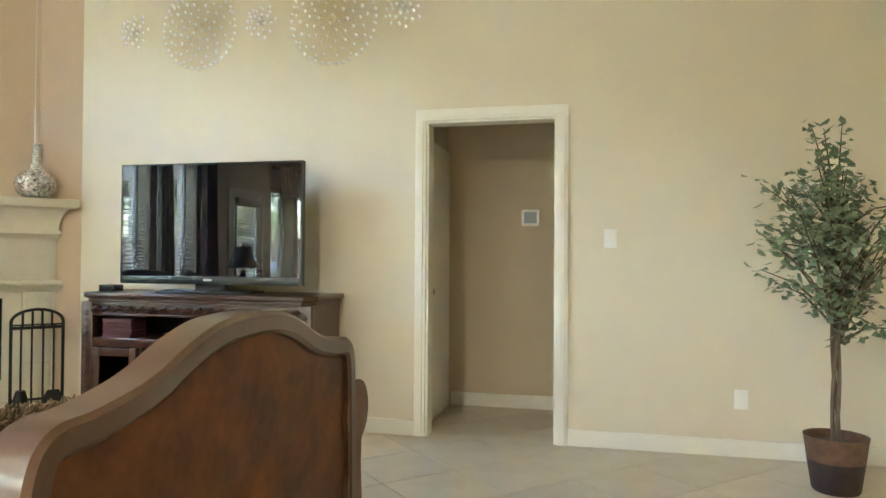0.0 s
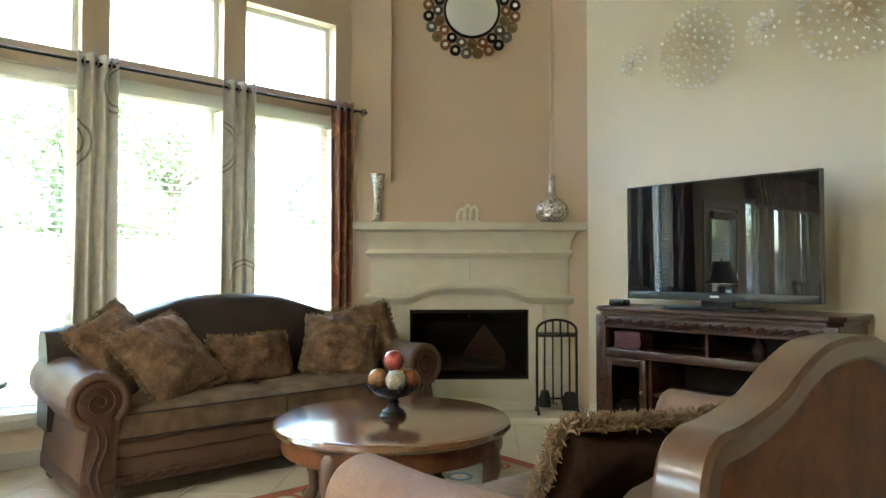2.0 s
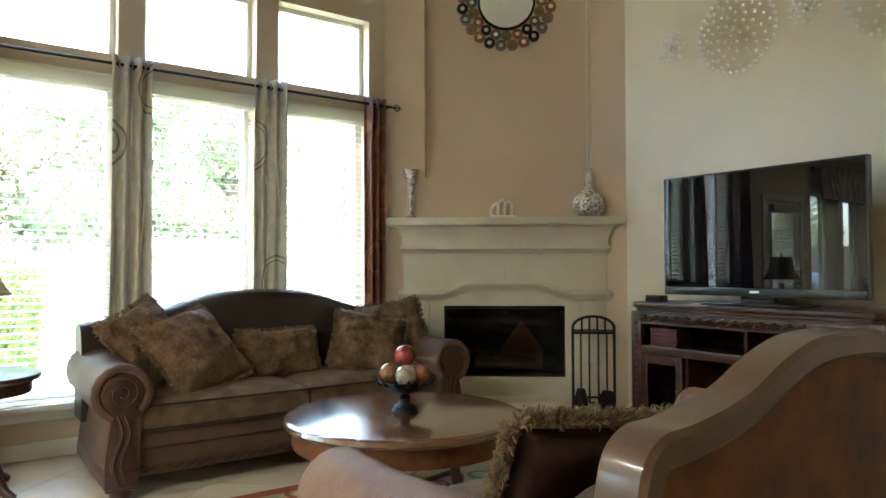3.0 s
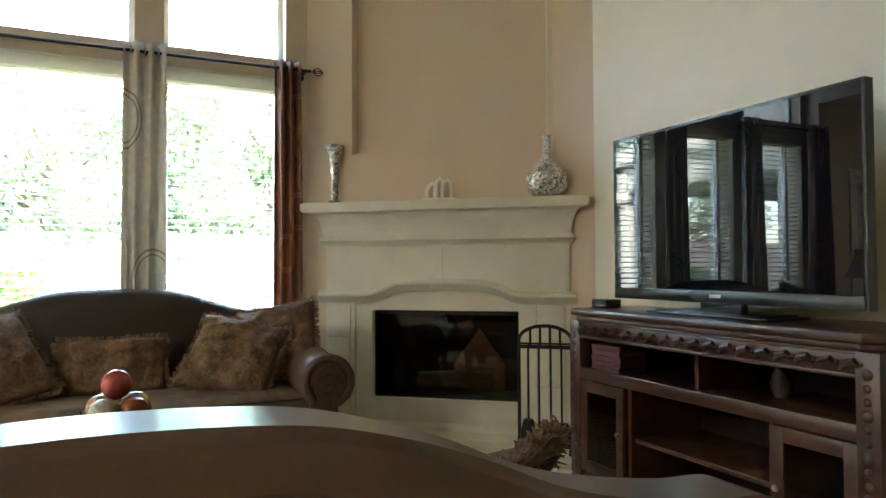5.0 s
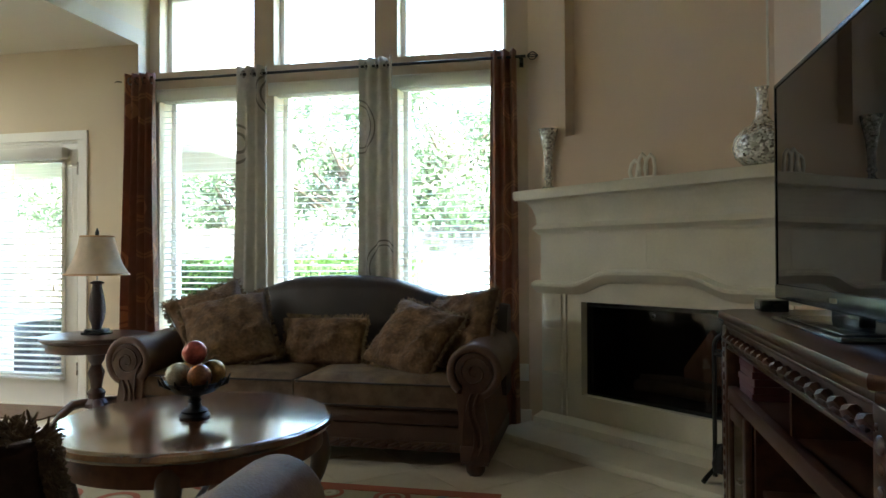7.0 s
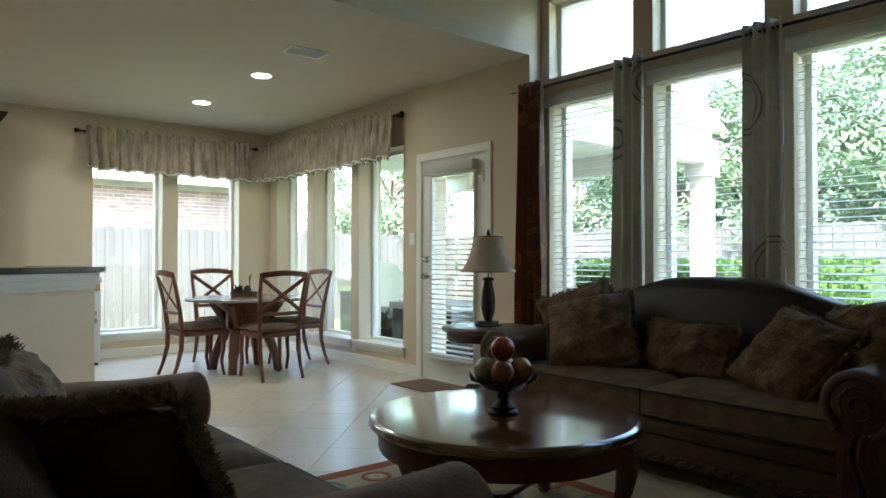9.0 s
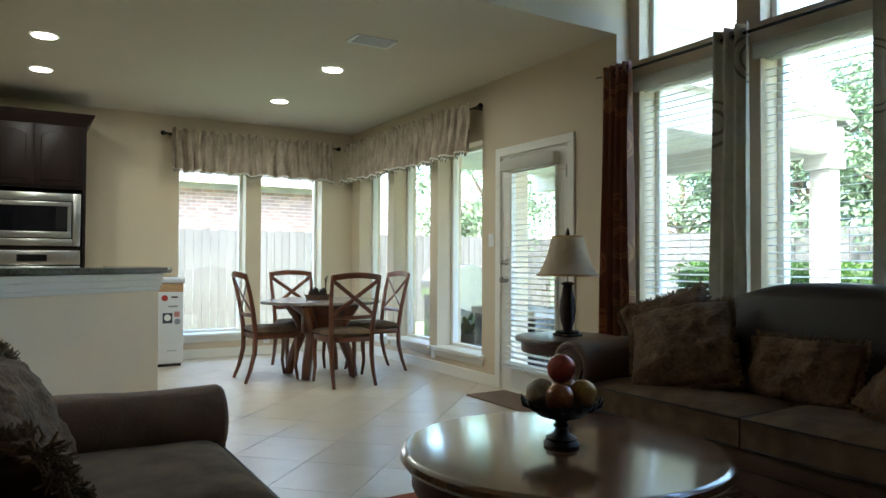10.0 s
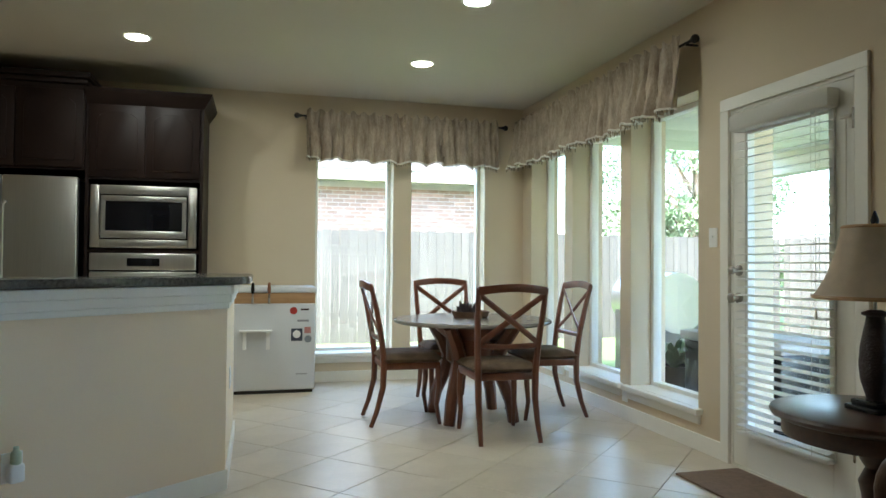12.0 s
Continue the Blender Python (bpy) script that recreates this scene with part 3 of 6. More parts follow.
        for y in (yf + 0.06, yb - 0.12):
            part("foot", lathe(B(), [(0.035, 0), (0.05, 0.02), (0.055, 0.05), (0.04, 0.09), (0.05, 0.135)], 14, Matrix.Translation((sx * (half - 0.15), y, 0))), DARKWOOD, s)
    return s


SOFA_PROF = [(0.0, 1.045), (0.2, 1.037), (0.90, 0.88), (1.2, 0.85)]
sofa("sofa", pose(-4.44, 1.78, 0, 0, 0, 90), 1.19, 1.0, SOFA_PROF, 2, "brown leather camelback sofa with carved rolled arms", arm_h=0.70)
LOVE_PROF = [(0.0, 1.025), (0.15, 1.018), (0.25, 0.997), (0.34, 0.966), (0.43, 0.927), (0.52, 0.902), (0.64, 0.882), (0.725, 0.876), (0.775, 0.850), (0.803, 0.800), (0.815, 0.72)]
LOVE_M = pose(-1.49, 1.795, 0, 0, 0, -90)
love = sofa("loveseat", LOVE_M, 0.985, 1.06, LOVE_PROF, 2, "brown leather loveseat with carved burl wood back", wood_back=True)


def smooth_line(pts, n=5):
    """Catmull-Rom curve through points (x, z)."""
    out = []
    q = [pts[0], *pts, pts[-1]]
    for a, b, c, d in zip(q, q[1:], q[2:], q[3:]):
        for k in range(n):
            t = k / n
            out.append(tuple(0.5 * (2 * b[m] + (c[m] - a[m]) * t + (2 * a[m] - 5 * b[m] + 4 * c[m] - d[m]) * t * t + (3 * b[m] - a[m] - 3 * c[m] + d[m]) * t ** 3) for m in (0, 1)))
    return out + [pts[-1]]


half_crest = LOVE_PROF + [(0.822, 0.55), (0.830, 0.33), (0.835, 0.08)]
crest = smooth_line([(-x, z) for x, z in half_crest[::-1]] + half_crest[1:], 6)
part("crest_rail", sweep_flat(B(), crest, 0.068, 0.430, 0.548), RAILWOOD, love, "polished shaped wooden crest rail", smooth=35)
pan = smooth_line([(-x * 0.94, z - 0.045) for x, z in half_crest[::-1]] + [(x * 0.94, z - 0.045) for x, z in half_crest[1:]], 4)
part("back_panel", prism(B(), pan, 0.45, 0.520), BURL, love, "swirled burl veneer panel")


def pillow(m, w, d, h, label, material=PILLOW, fr=FRINGE, count=520, length=0.028, seed=0, thick=0.004):
    p = thing("throw_pillow", m, label, "pillow", "throw pillows")
    part("cover", pad(B(), w, d, h, p=2.6, n=30, wrinkle=0.030, seed=seed * 5, pinch=0.06, two=1), [PILLOW, material], p, smooth=70)
    part("fringe", fringe(B(), w, d, length=length, count=count, seed=seed, thick=thick, pinch=0.06), fr, p)
    return p


def lean(x, y, z, yaw, tilt, roll=0):
    """Pose of a pillow that leans back: its face looks along yaw."""
    return pose(x, y, z) @ pose(0, 0, 0, 0, 0, yaw) @ pose(0, 0, 0, tilt, 0, 0) @ pose(0, 0, 0, 0, 0, roll)


BRN = "brown chenille throw pillow with fringe leaning on the sofa"
pillow(lean(-4.50, 0.99, 0.735, 120, 60, 22), 0.50, 0.50, 0.18, BRN, seed=1)
pillow(lean(-4.32, 1.20, 0.695, 108, 50, 16), 0.54, 0.52, 0.19, BRN, seed=2)
pillow(lean(-4.46, 1.775, 0.635, 90, 68), 0.54, 0.31, 0.15, "small oblong brown chenille pillow with fringe on the sofa", seed=3)
pillow(lean(-4.35, 2.39, 0.675, 72, 48, -14), 0.50, 0.48, 0.19, BRN, seed=4)
pillow(lean(-4.46, 2.65, 0.725, 62, 58, 12), 0.48, 0.48, 0.17, BRN, seed=5)
SHAG = "dark brown satin pillow with shaggy trim on the loveseat"
pillow(lean(-1.33, 1.33, 0.625, -104, 62, 3), 0.62, 0.44, 0.17, SHAG, PILLOW_D, FRINGE, 3600, 0.042, 6, 0.0042)
pillow(lean(-1.34, 2.27, 0.640, -52, 62, -8), 0.46, 0.43, 0.17, SHAG, PILLOW_D, FRINGE, 4200, 0.040, 7, 0.0038)

# ---- coffee table, bowl, rug ----
ct = thing("coffee_table", pose(-2.98, 1.80, 0.0), "round polished wood coffee table with curved legs", "table")
part("tabletop", lathe(B(), [(0.02, 0.447), (0.55, 0.447), (0.565, 0.454), (0.572, 0.467), (0.566, 0.484), (0.552, 0.492), (0.545, 0.493), (0.02, 0.493)], 72), TABLETOP, ct, "inlaid glossy wooden top")
part("apron", lathe(B(), [(0.50, 0.36), (0.525, 0.36), (0.53, 0.37), (0.53, 0.447), (0.50, 0.447)], 72, cap=False), BURL, ct)
for k in range(4):
    a = radians(22 + 90 * k)
    u = Vector((math.cos(a), math.sin(a), 0))
    pth = [u * r + Vector((0, 0, z)) for r, z in ((0.47, 0.44), (0.505, 0.38), (0.52, 0.32), (0.505, 0.24), (0.475, 0.16), (0.47, 0.09), (0.495, 0.04), (0.53, 0.03))]
    leg = part("leg", tube(B(), pth, [0.046, 0.050, 0.044, 0.034, 0.027, 0.027, 0.034, 0.020], 12), RAILWOOD, ct)
    sc_ = tube(B(), [u * (0.515 + 0.022 * math.cos(q)) + Vector((0, 0, 0.045 + 0.022 * math.sin(q))) for q in [0.6 * k_ for k_ in range(10)]], 0.012, 6)
    part("scroll_foot", sc_, RAILWOOD, leg)
part("stretcher", tube(tube(B(), [(-0.38, -0.16, 0.10), (0, 0, 0.13), (0.38, 0.16, 0.10)], 0.014), [(0.16, -0.38, 0.10), (0, 0, 0.131), (-0.16, 0.38, 0.10)], 0.014), DARKWOOD, ct)
bowl = thing("pedestal_bowl", pose(-2.975, 1.80, 0.494), "dark metal pedestal bowl on the coffee table", "bowl")
part("foot", lathe(B(), [(0.060, 0), (0.064, 0.008), (0.052, 0.020), (0.055, 0.028), (0.030, 0.042), (0.022, 0.060), (0.030, 0.070), (0.018, 0.080), (0.03, 0.092)], 20), IRON, bowl)
part("dish", lathe(B(), [(0.03, 0.090), (0.08, 0.105), (0.115, 0.135), (0.128, 0.150), (0.122, 0.151), (0.108, 0.138), (0.075, 0.113), (0.02, 0.099)], 28), IRON, bowl)
for k in range(14):
    lf = B()
    a = 2 * math.pi * k / 14
    u = Vector((math.cos(a), math.sin(a), 0))
    tube(lf, [u * 0.11 + Vector((0, 0, 0.130)), u * 0.135 + Vector((0, 0, 0.145)), u * 0.145 + Vector((0, 0, 0.170))], [0.004, 0.009, 0.002], 5)
    part("leaf", lf, IRON, bowl)
BALLS = [((0, 0, 0.295), (0.50, 0.09, 0.07), "red mottled"), ((0.065, -0.035, 0.21), (0.62, 0.55, 0.42), "silver mottled"), ((-0.045, 0.06, 0.21), (0.60, 0.32, 0.08), "amber mottled"), ((0.055, 0.055, 0.205), (0.40, 0.13, 0.05), "red and gold"), ((-0.06, -0.05, 0.205), (0.45, 0.22, 0.09), "copper mottled")]
for i, (c, col, word) in enumerate(BALLS):
    bm_ = mat("glass_ball_" + word.replace(" ", "_"), col, 0.22, metal=0.35, col2=tuple(v * 0.3 + 0.01 for v in col), scale=22, bump=0.05, coat=0.3)
    o = mesh_object("decorative_ball", ball(B(), (0, 0, 0), 0.052, 24, 16), bm_, 180)
    o.matrix_world = pose(-2.975 + c[0], 1.80 + c[1], 0.494 + c[2] - 0.027, 30 * i, 20, 50 * i)
    tagged(o, word + " glass ball resting in the pedestal bowl", "ornament", "balls in the bowl")
rug = thing("area_rug", pose(-2.95, 1.85, 0.0), "cream area rug with red scroll motifs", "rug")
part("field", box(B(), -0.74, 0.74, -1.15, 1.15, 0.001, 0.010, 0.003), RUGM, rug)
part("border", box(box(box(box(B(), -0.74, 0.74, -1.15, -1.07, 0.010, 0.0125), -0.74, 0.74, 1.07, 1.15, 0.010, 0.0125), -0.74, -0.66, -1.07, 1.07, 0.010, 0.0125), 0.66, 0.74, -1.07, 1.07, 0.010, 0.0125), RUGRED, rug)
rnd = random.Random(4)
for i in range(5):
    for j in range(7):
        x, y = -0.6 + 0.3 * i, -0.96 + 0.32 * j
        r = rnd.uniform(0.07, 0.12)
        part("motif", lathe(B(), [(r, 0.010), (r, 0.0122), (r * 0.72, 0.0122), (r * 0.72, 0.010)], 20, pose(x, y, 0, 0, 0, 0), cap=False), RUGRED if (i + j) % 3 else RUGDARK, rug)
        part("motif_centre", lathe(B(), [(r * 0.5, 0.0101), (r * 0.5, 0.0121), (r * 0.18, 0.0121), (r * 0.18, 0.0101)], 16, pose(x, y, 0), cap=False), RUGRED if (i + j) % 2 else RUGCREAM, rug)

# ---- side table and lamp ----
stb = thing("side_table", pose(-4.51, 0.085, 0), "round black-brown pedestal side table", "table")
part("tabletop", lathe(B(), [(0.02, 0.60), (0.33, 0.60), (0.345, 0.607), (0.352, 0.62), (0.346, 0.632), (0.335, 0.636), (0.02, 0.636)], 56), DARKWOOD, stb)
part("apron", lathe(B(), [(0.28, 0.535), (0.305, 0.535), (0.31, 0.545), (0.31, 0.60), (0.28, 0.60)], 48, cap=False), DARKWOOD, stb)
part("column", lathe(B(), [(0.075, 0.14), (0.08, 0.17), (0.05, 0.20), (0.06, 0.24), (0.035, 0.27), (0.045, 0.33), (0.055, 0.38), (0.032, 0.43), (0.05, 0.46), (0.06, 0.50), (0.12, 0.54), (0.12, 0.60)], 24), DARKWOOD, stb)
for k in range(4):
    a = radians(45 + 90 * k)
    u = Vector((math.cos(a), math.sin(a), 0))
    part("leg", tube(B(), [u * r + Vector((0, 0, z)) for r, z in ((0.05, 0.17), (0.14, 0.17), (0.21, 0.11), (0.25, 0.05), (0.30, 0.022))], [0.032, 0.032, 0.028, 0.026, 0.022], 10), DARKWOOD, stb)
lamp = thing("table_lamp", pose(-4.515, 0.085, 0.637), "dark turned lamp with a beige bell shade on the side table", "lamp")
part("base", box(box(B(), -0.072, 0.072, -0.072, 0.072, 0, 0.02, 0.005), -0.058, 0.058, -0.058, 0.058, 0.02, 0.04, 0.006), BLACK, lamp)
part("body", lathe(B(), [(0.03, 0.04), (0.034, 0.06), (0.05, 0.11), (0.056, 0.17), (0.05, 0.24), (0.036, 0.31), (0.03, 0.345), (0.045, 0.352), (0.045, 0.36), (0.02, 0.37)], 20), POT, lamp)
part("harp", tube(B(), [(0, 0, 0.37), (0, 0, 0.66)], 0.006), NICKEL, lamp)
sh = B()
prof_ = [(0.208, 0.412), (0.190, 0.437), (0.166, 0.48), (0.142, 0.54), (0.122, 0.61), (0.108, 0.676)]
lathe(sh, prof_ + [(r - 0.004, z) for r, z in prof_[::-1]], 40, cap=False)
part("shade", sh, SHADE, lamp, "beige bell-shaped linen shade")
for rz_ in ([(0.210, 0.408), (0.212, 0.415), (0.207, 0.422)], [(0.110, 0.670), (0.112, 0.676), (0.106, 0.682)]):
    part("shade_trim", lathe(B(), rz_, 40, cap=False), PINE, lamp)
part("finial", lathe(B(), [(0.006, 0.660), (0.012, 0.685), (0.015, 0.70), (0.009, 0.718), (0.003, 0.735)], 12), IRON, lamp)

# ---- fireplace ----
fire = thing("fireplace", FIRE, "cream cast stone fireplace with an arched surround", "fireplace")
X0, X1 = -0.923, 0.737
XM = (X0 + X1) / 2


def band(bm, e0, e1, y0, y1, z0, z1, bev=0.004):
    """A course of stone that overhangs the body by e0 at its foot and e1 at its head."""
    a = [(X0 - e0, 0.0), (X0 - e0, y0), (X1 + e0, y0), (X1 + e0, 0.0)]
    b = [(X0 - e1, 0.0), (X0 - e1, y1), (X1 + e1, y1), (X1 + e1, 0.0)]
    lo = [bm.verts.new((x, y, z0)) for x, y in a]
    hi = [bm.verts.new((x, y, z1)) for x, y in b]
    bm.faces.new(lo[::-1])
    bm.faces.new(hi)
    for i in range(4):
        bm.faces.new((lo[i], lo[(i + 1) % 4], hi[(i + 1) % 4], hi[i]))
    return bm


sh = B()
prism(sh, [(-1.040, 1.535), (-1.058, 1.553), (-1.058, 1.592), (-1.050, 1.600), (0.864, 1.600), (0.872, 1.592), (0.872, 1.553), (0.854, 1.535)], -0.235, 0.0, bevel=0.008)
part("mantel_shelf", sh, STONE, fire)
cr = B()
COVE = [(0.012 + 0.078 * (1 - math.cos(t * math.pi / 12)), 1.378 + 0.157 * math.sin(t * math.pi / 12) ** 1.15) for t in range(7)]
for (e0, z0), (e1, z1) in zip(COVE, COVE[1:]):
    band(cr, e0, e1, -0.115 - e0, -0.115 - e1, z0, z1)
part("crown_moulding", cr, STONE, fire, smooth=30)
part("upper_moulding", band(band(band(B(), 0.008, 0.016, -0.112, -0.118, 1.305, 1.318), 0.016, 0.040, -0.118, -0.152, 1.318, 1.345), 0.040, 0.012, -0.152, -0.127, 1.345, 1.378), STONE, fire)
# arched header: lower moulding that rises in the middle
FBL, FBR, FBB, FBT = -0.592, 0.409, 0.285, 0.875
fc = (FBL + FBR) / 2
arcpts = [(fc - 0.55 + 1.1 * i / 24, 0.965 + 0.085 * (0.5 - 0.5 * math.cos(math.pi * min(1.0, 1.9 * (1 - abs(2 * i / 24 - 1))))) * (1 - 0.25 * (2 * i / 24 - 1) ** 2)) for i in range(25)]
hd = B()
rings = []
for g0, g1 in ((X0, fc - 0.002), (fc + 0.002, X1)):
    low = [(x, z) for x, z in arcpts if g0 < x < g1]
    zm = max(z for x, z in arcpts)
    low = ([(g0, 0.965)] + low + [(g1, zm)]) if g0 == X0 else ([(g0, zm)] + low + [(g1, 0.965)])
    part("frieze", prism(B(), low + [(g1, 1.305), (g0, 1.305)], -0.10, 0.0), STONE, fire)
for x, z in [(X0 - 0.043, 0.965)] + arcpts + [(X1 + 0.043, 0.965)]:
    rings.append([hd.verts.new((x, y, z + dz)) for y, dz in ((-0.02, -0.045), (-0.100, -0.045), (-0.112, -0.030), (-0.128, -0.020), (-0.152, 0.004), (-0.152, 0.020), (-0.112, 0.038), (-0.02, 0.040))])
for p, q in zip(rings, rings[1:]):
    for i in range(8):
        hd.faces.new((p[i], q[i], q[(i + 1) % 8], p[(i + 1) % 8]))
hd.faces.new(rings[0])
hd.faces.new(rings[-1][::-1])
part("arched_moulding", hd, STONE, fire)
tym = [(fc - 0.55, 0.915), *[(x, z - 0.03) for x, z in arcpts], (fc + 0.55, 0.915)]
part("header_panel", box(prism(B(), tym, -0.085, 0.0), FBL - 0.115, FBR + 0.115, -0.085, 0.0, FBT, 0.9165), STONE, fire)
part("sill_panel", box(B(), FBL - 0.115, FBR + 0.115, -0.085, 0.0, 0.135, FBB), STONE, fire)
for x0, x1 in ((FBL - 0.115, FBL), (FBR, FBR + 0.115)):
    part("jamb", box(B(), x0, x1, -0.085, 0.0, FBB, FBT), STONE, fire)
for x0, x1 in ((X0, FBL - 0.12), (FBR + 0.12, X1)):
    part("pilaster", box(B(), x0, x1, -0.095, 0.0, 0.135, 0.925), STONE, fire)
    for z0, z1 in ((0.14, 0.40), (0.410, 0.690), (0.700, 0.915)):
        part("pilaster_block", box(B(), x0 + 0.02, x1 - 0.03, -0.108, -0.09, z0, z1, 0.006), STONE, fire)
part("base_moulding", band(band(B(), 0.03, 0.03, -0.15, -0.15, 0.05, 0.10), 0.03, 0.0, -0.15, -0.105, 0.10, 0.135), STONE, fire)
part("hearth_slab", box(B(), -1.02, 0.95, -0.47, 0.0, 0.0, 0.05, 0.008), STONE, fire)
fbx = B()
for a in ((FBL, FBR, 0.36, 0.38, FBB, FBT), (FBL, FBR, 0.0, 0.36, FBB - 0.02, FBB), (FBL, FBR, 0.0, 0.36, FBT, FBT + 0.02), (FBL - 0.02, FBL, 0.0, 0.36, FBB, FBT), (FBR, FBR + 0.02, 0.0, 0.36, FBB, FBT)):
    box(fbx, *a)
part("firebox", fbx, SOOT, fire, "sooty black firebox")
part("fire_screen_frame", box(box(box(box(B(), FBL, FBR, -0.03, -0.015, FBT - 0.03, FBT), FBL, FBR, -0.03, -0.015, FBB, FBB + 0.025), FBL, FBL + 0.02, -0.03, -0.015, FBB + 0.025, FBT - 0.03), FBR - 0.02, FBR, -0.03, -0.015, FBB + 0.025, FBT - 0.03), BLACK, fire)
part("glass_panel", box(B(), FBL + 0.02, FBR - 0.02, -0.026, -0.022, FBB + 0.025, FBT - 0.03), glass("smoked_glass", (0.62, 0.60, 0.58)), fire)
part("door_pull", ball(B(), (fc, -0.035, FBT - 0.06), 0.012, 10, 8), IRON, fire)
# House-shaped board added to stand in for a reddish reflection in the glass.
part("fireback", prism(B(), [(fc - 0.02, 0.30), (fc + 0.34, 0.30), (fc + 0.34, 0.48), (fc + 0.16, 0.72), (fc - 0.02, 0.48)], 0.30, 0.34), REFLECTRED, fire)
for k in range(3):
    part("log", tube(B(), [(fc - 0.25, 0.14 + 0.06 * k, 0.36 + 0.03 * (k % 2)), (fc, 0.15 + 0.06 * k, 0.37 + 0.03 * (k % 2)), (fc + 0.27, 0.13 + 0.07 * k, 0.36 + 0.03 * (k % 2))], [0.035, 0.042, 0.034], 10), BARK, fire)


def on_fire(x, y, z, rz=0):
    return FIRE @ pose(x, y, z, 0, 0, rz)


tv_ = thing("trumpet_vase", on_fire(-0.865, -0.085, 1.600), "tall slim silver mosaic vase on the mantel", "vase")
part("body", lathe(B(), [(0.05, 0), (0.052, 0.012), (0.022, 0.035), (0.02, 0.06), (0.03, 0.08), (0.022, 0.10), (0.026, 0.18), (0.035, 0.26), (0.05, 0.34), (0.066, 0.41), (0.062, 0.41), (0.045, 0.33), (0.03, 0.24)], 24), MOSAIC, tv_, smooth=25)
bv = thing("bottle_vase", on_fire(0.60, -0.11, 1.600), "round silver mosaic bottle vase on the mantel", "vase")
part("body", lathe(B(), [(0.05, 0), (0.09, 0.012), (0.128, 0.05), (0.142, 0.10), (0.13, 0.15), (0.095, 0.19), (0.055, 0.215), (0.034, 0.25), (0.027, 0.32), (0.027, 0.385), (0.034, 0.40), (0.028, 0.40), (0.02, 0.33)], 32), MOSAIC, bv, smooth=25)
sc = B()
box(sc, -0.11, 0.10, -0.045, 0.045, 0, 0.018, 0.006)
for k, (x, h, w) in enumerate(((-0.055, 0.120, 0.036), (-0.005, 0.150, 0.030), (0.048, 0.140, 0.034))):
    tube(sc, [(x - w, 0.012 * (-1) ** k, 0.016), (x - w * 1.25, 0.006, h * 0.5), (x - w * 0.7, 0, h * 0.86), (x, 0, h), (x + w * 0.6, 0, h * 0.86), (x + w * 0.75, 0.004, h * 0.45), (x + w * 0.55, 0.008, 0.016)], [0.013, 0.011, 0.011, 0.013, 0.011, 0.010, 0.012], 10)
o = mesh_object("abstract_figurine", sc, PORCELAIN, 60)
o.matrix_world = on_fire(-0.10, -0.11, 1.600)
tagged(o, "small white ceramic abstract figurine on the mantel", "figurine")
o = mesh_object("hanging_chain", tube(B(), [(0.60, -0.05, 2.01), (0.60, -0.05, 3.0), (0.60, -0.05, ZH)], 0.006, 6), CORD)
o.matrix_world = FIRE
tagged(o, "thin white chain hanging down the chimney wall", "chain")

mir = thing("wall_mirror", on_fire(-0.06, 0.045, 3.455), "round mirror framed by metal rings on the chimney wall", "mirror")
part("glass", lathe(B(), [(0.23, 0), (0.23, 0.012)], 48, pose(0, 0, 0, 90)), MIRROR, mir)
part("inner_frame", lathe(B(), [(0.225, 0.0), (0.225, 0.025), (0.245, 0.025), (0.245, 0.0)], 48, pose(0, 0, 0, 90), cap=False), IRON, mir)
mats_ = [COPPER, BRONZE, PEWTER, IRON]
for row, (rr, cnt, rad) in enumerate(((0.295, 20, 0.047), (0.378, 24, 0.05))):
    for k in range(cnt):
        a = 2 * math.pi * (k + 0.5 * row) / cnt
        mm = pose(rr * math.cos(a), 0, rr * math.sin(a), 90)
        ring = part("ring", lathe(B(), [(rad * 0.42, 0.003), (rad * 0.42, 0.014), (rad * 0.7, 0.02), (rad * 0.97, 0.014), (rad * 0.97, 0.003)], 18, mm), mats_[(k * 7 + row * 3) % 4], mir)
        if (k * 5 + row) % 4 != 3:
            part("bead_mirror", lathe(B(), [(rad * 0.40, 0.012), (rad * 0.38, 0.021)], 14, mm), MIRROR if k % 3 else SILVER, ring)

ts = thing("fireplace_tool_set", on_fire(0.60, -0.30, 0.05, -2), "black wrought iron fireplace tool set on the hearth", "fire tools")
fr = B()
tube(fr, [(-0.16, 0, 0.02), (-0.16, 0, 0.665), *[(x, 0, z) for x, z in arc(0, 0.665, 0.16, 180, 0, 14, 0.55)], (0.16, 0, 0.02)], 0.011, 8)
tube(fr, [(-0.16, 0, 0.625), (0.16, 0, 0.625)], 0.012)
tube(fr, [(-0.16, 0, 0.645), (0.16, 0, 0.645)], 0.006)
tube(fr, [(-0.16, 0, 0.12), (0.16, 0, 0.12)], 0.009)
for x in (-0.09, -0.03, 0.03, 0.09):
    tube(fr, [(x, 0, 0.625), (x, 0, 0.665 + 0.55 * math.sqrt(0.0256 - x * x))], 0.008)
part("stand", fr, IRON, ts)
for x in (-0.16, 0.16):
    part("foot", tube(B(), [(x, -0.10, 0.012), (x, -0.07, 0.03), (x, 0, 0.06), (x, 0.07, 0.03), (x, 0.10, 0.012)], 0.012), IRON, ts)
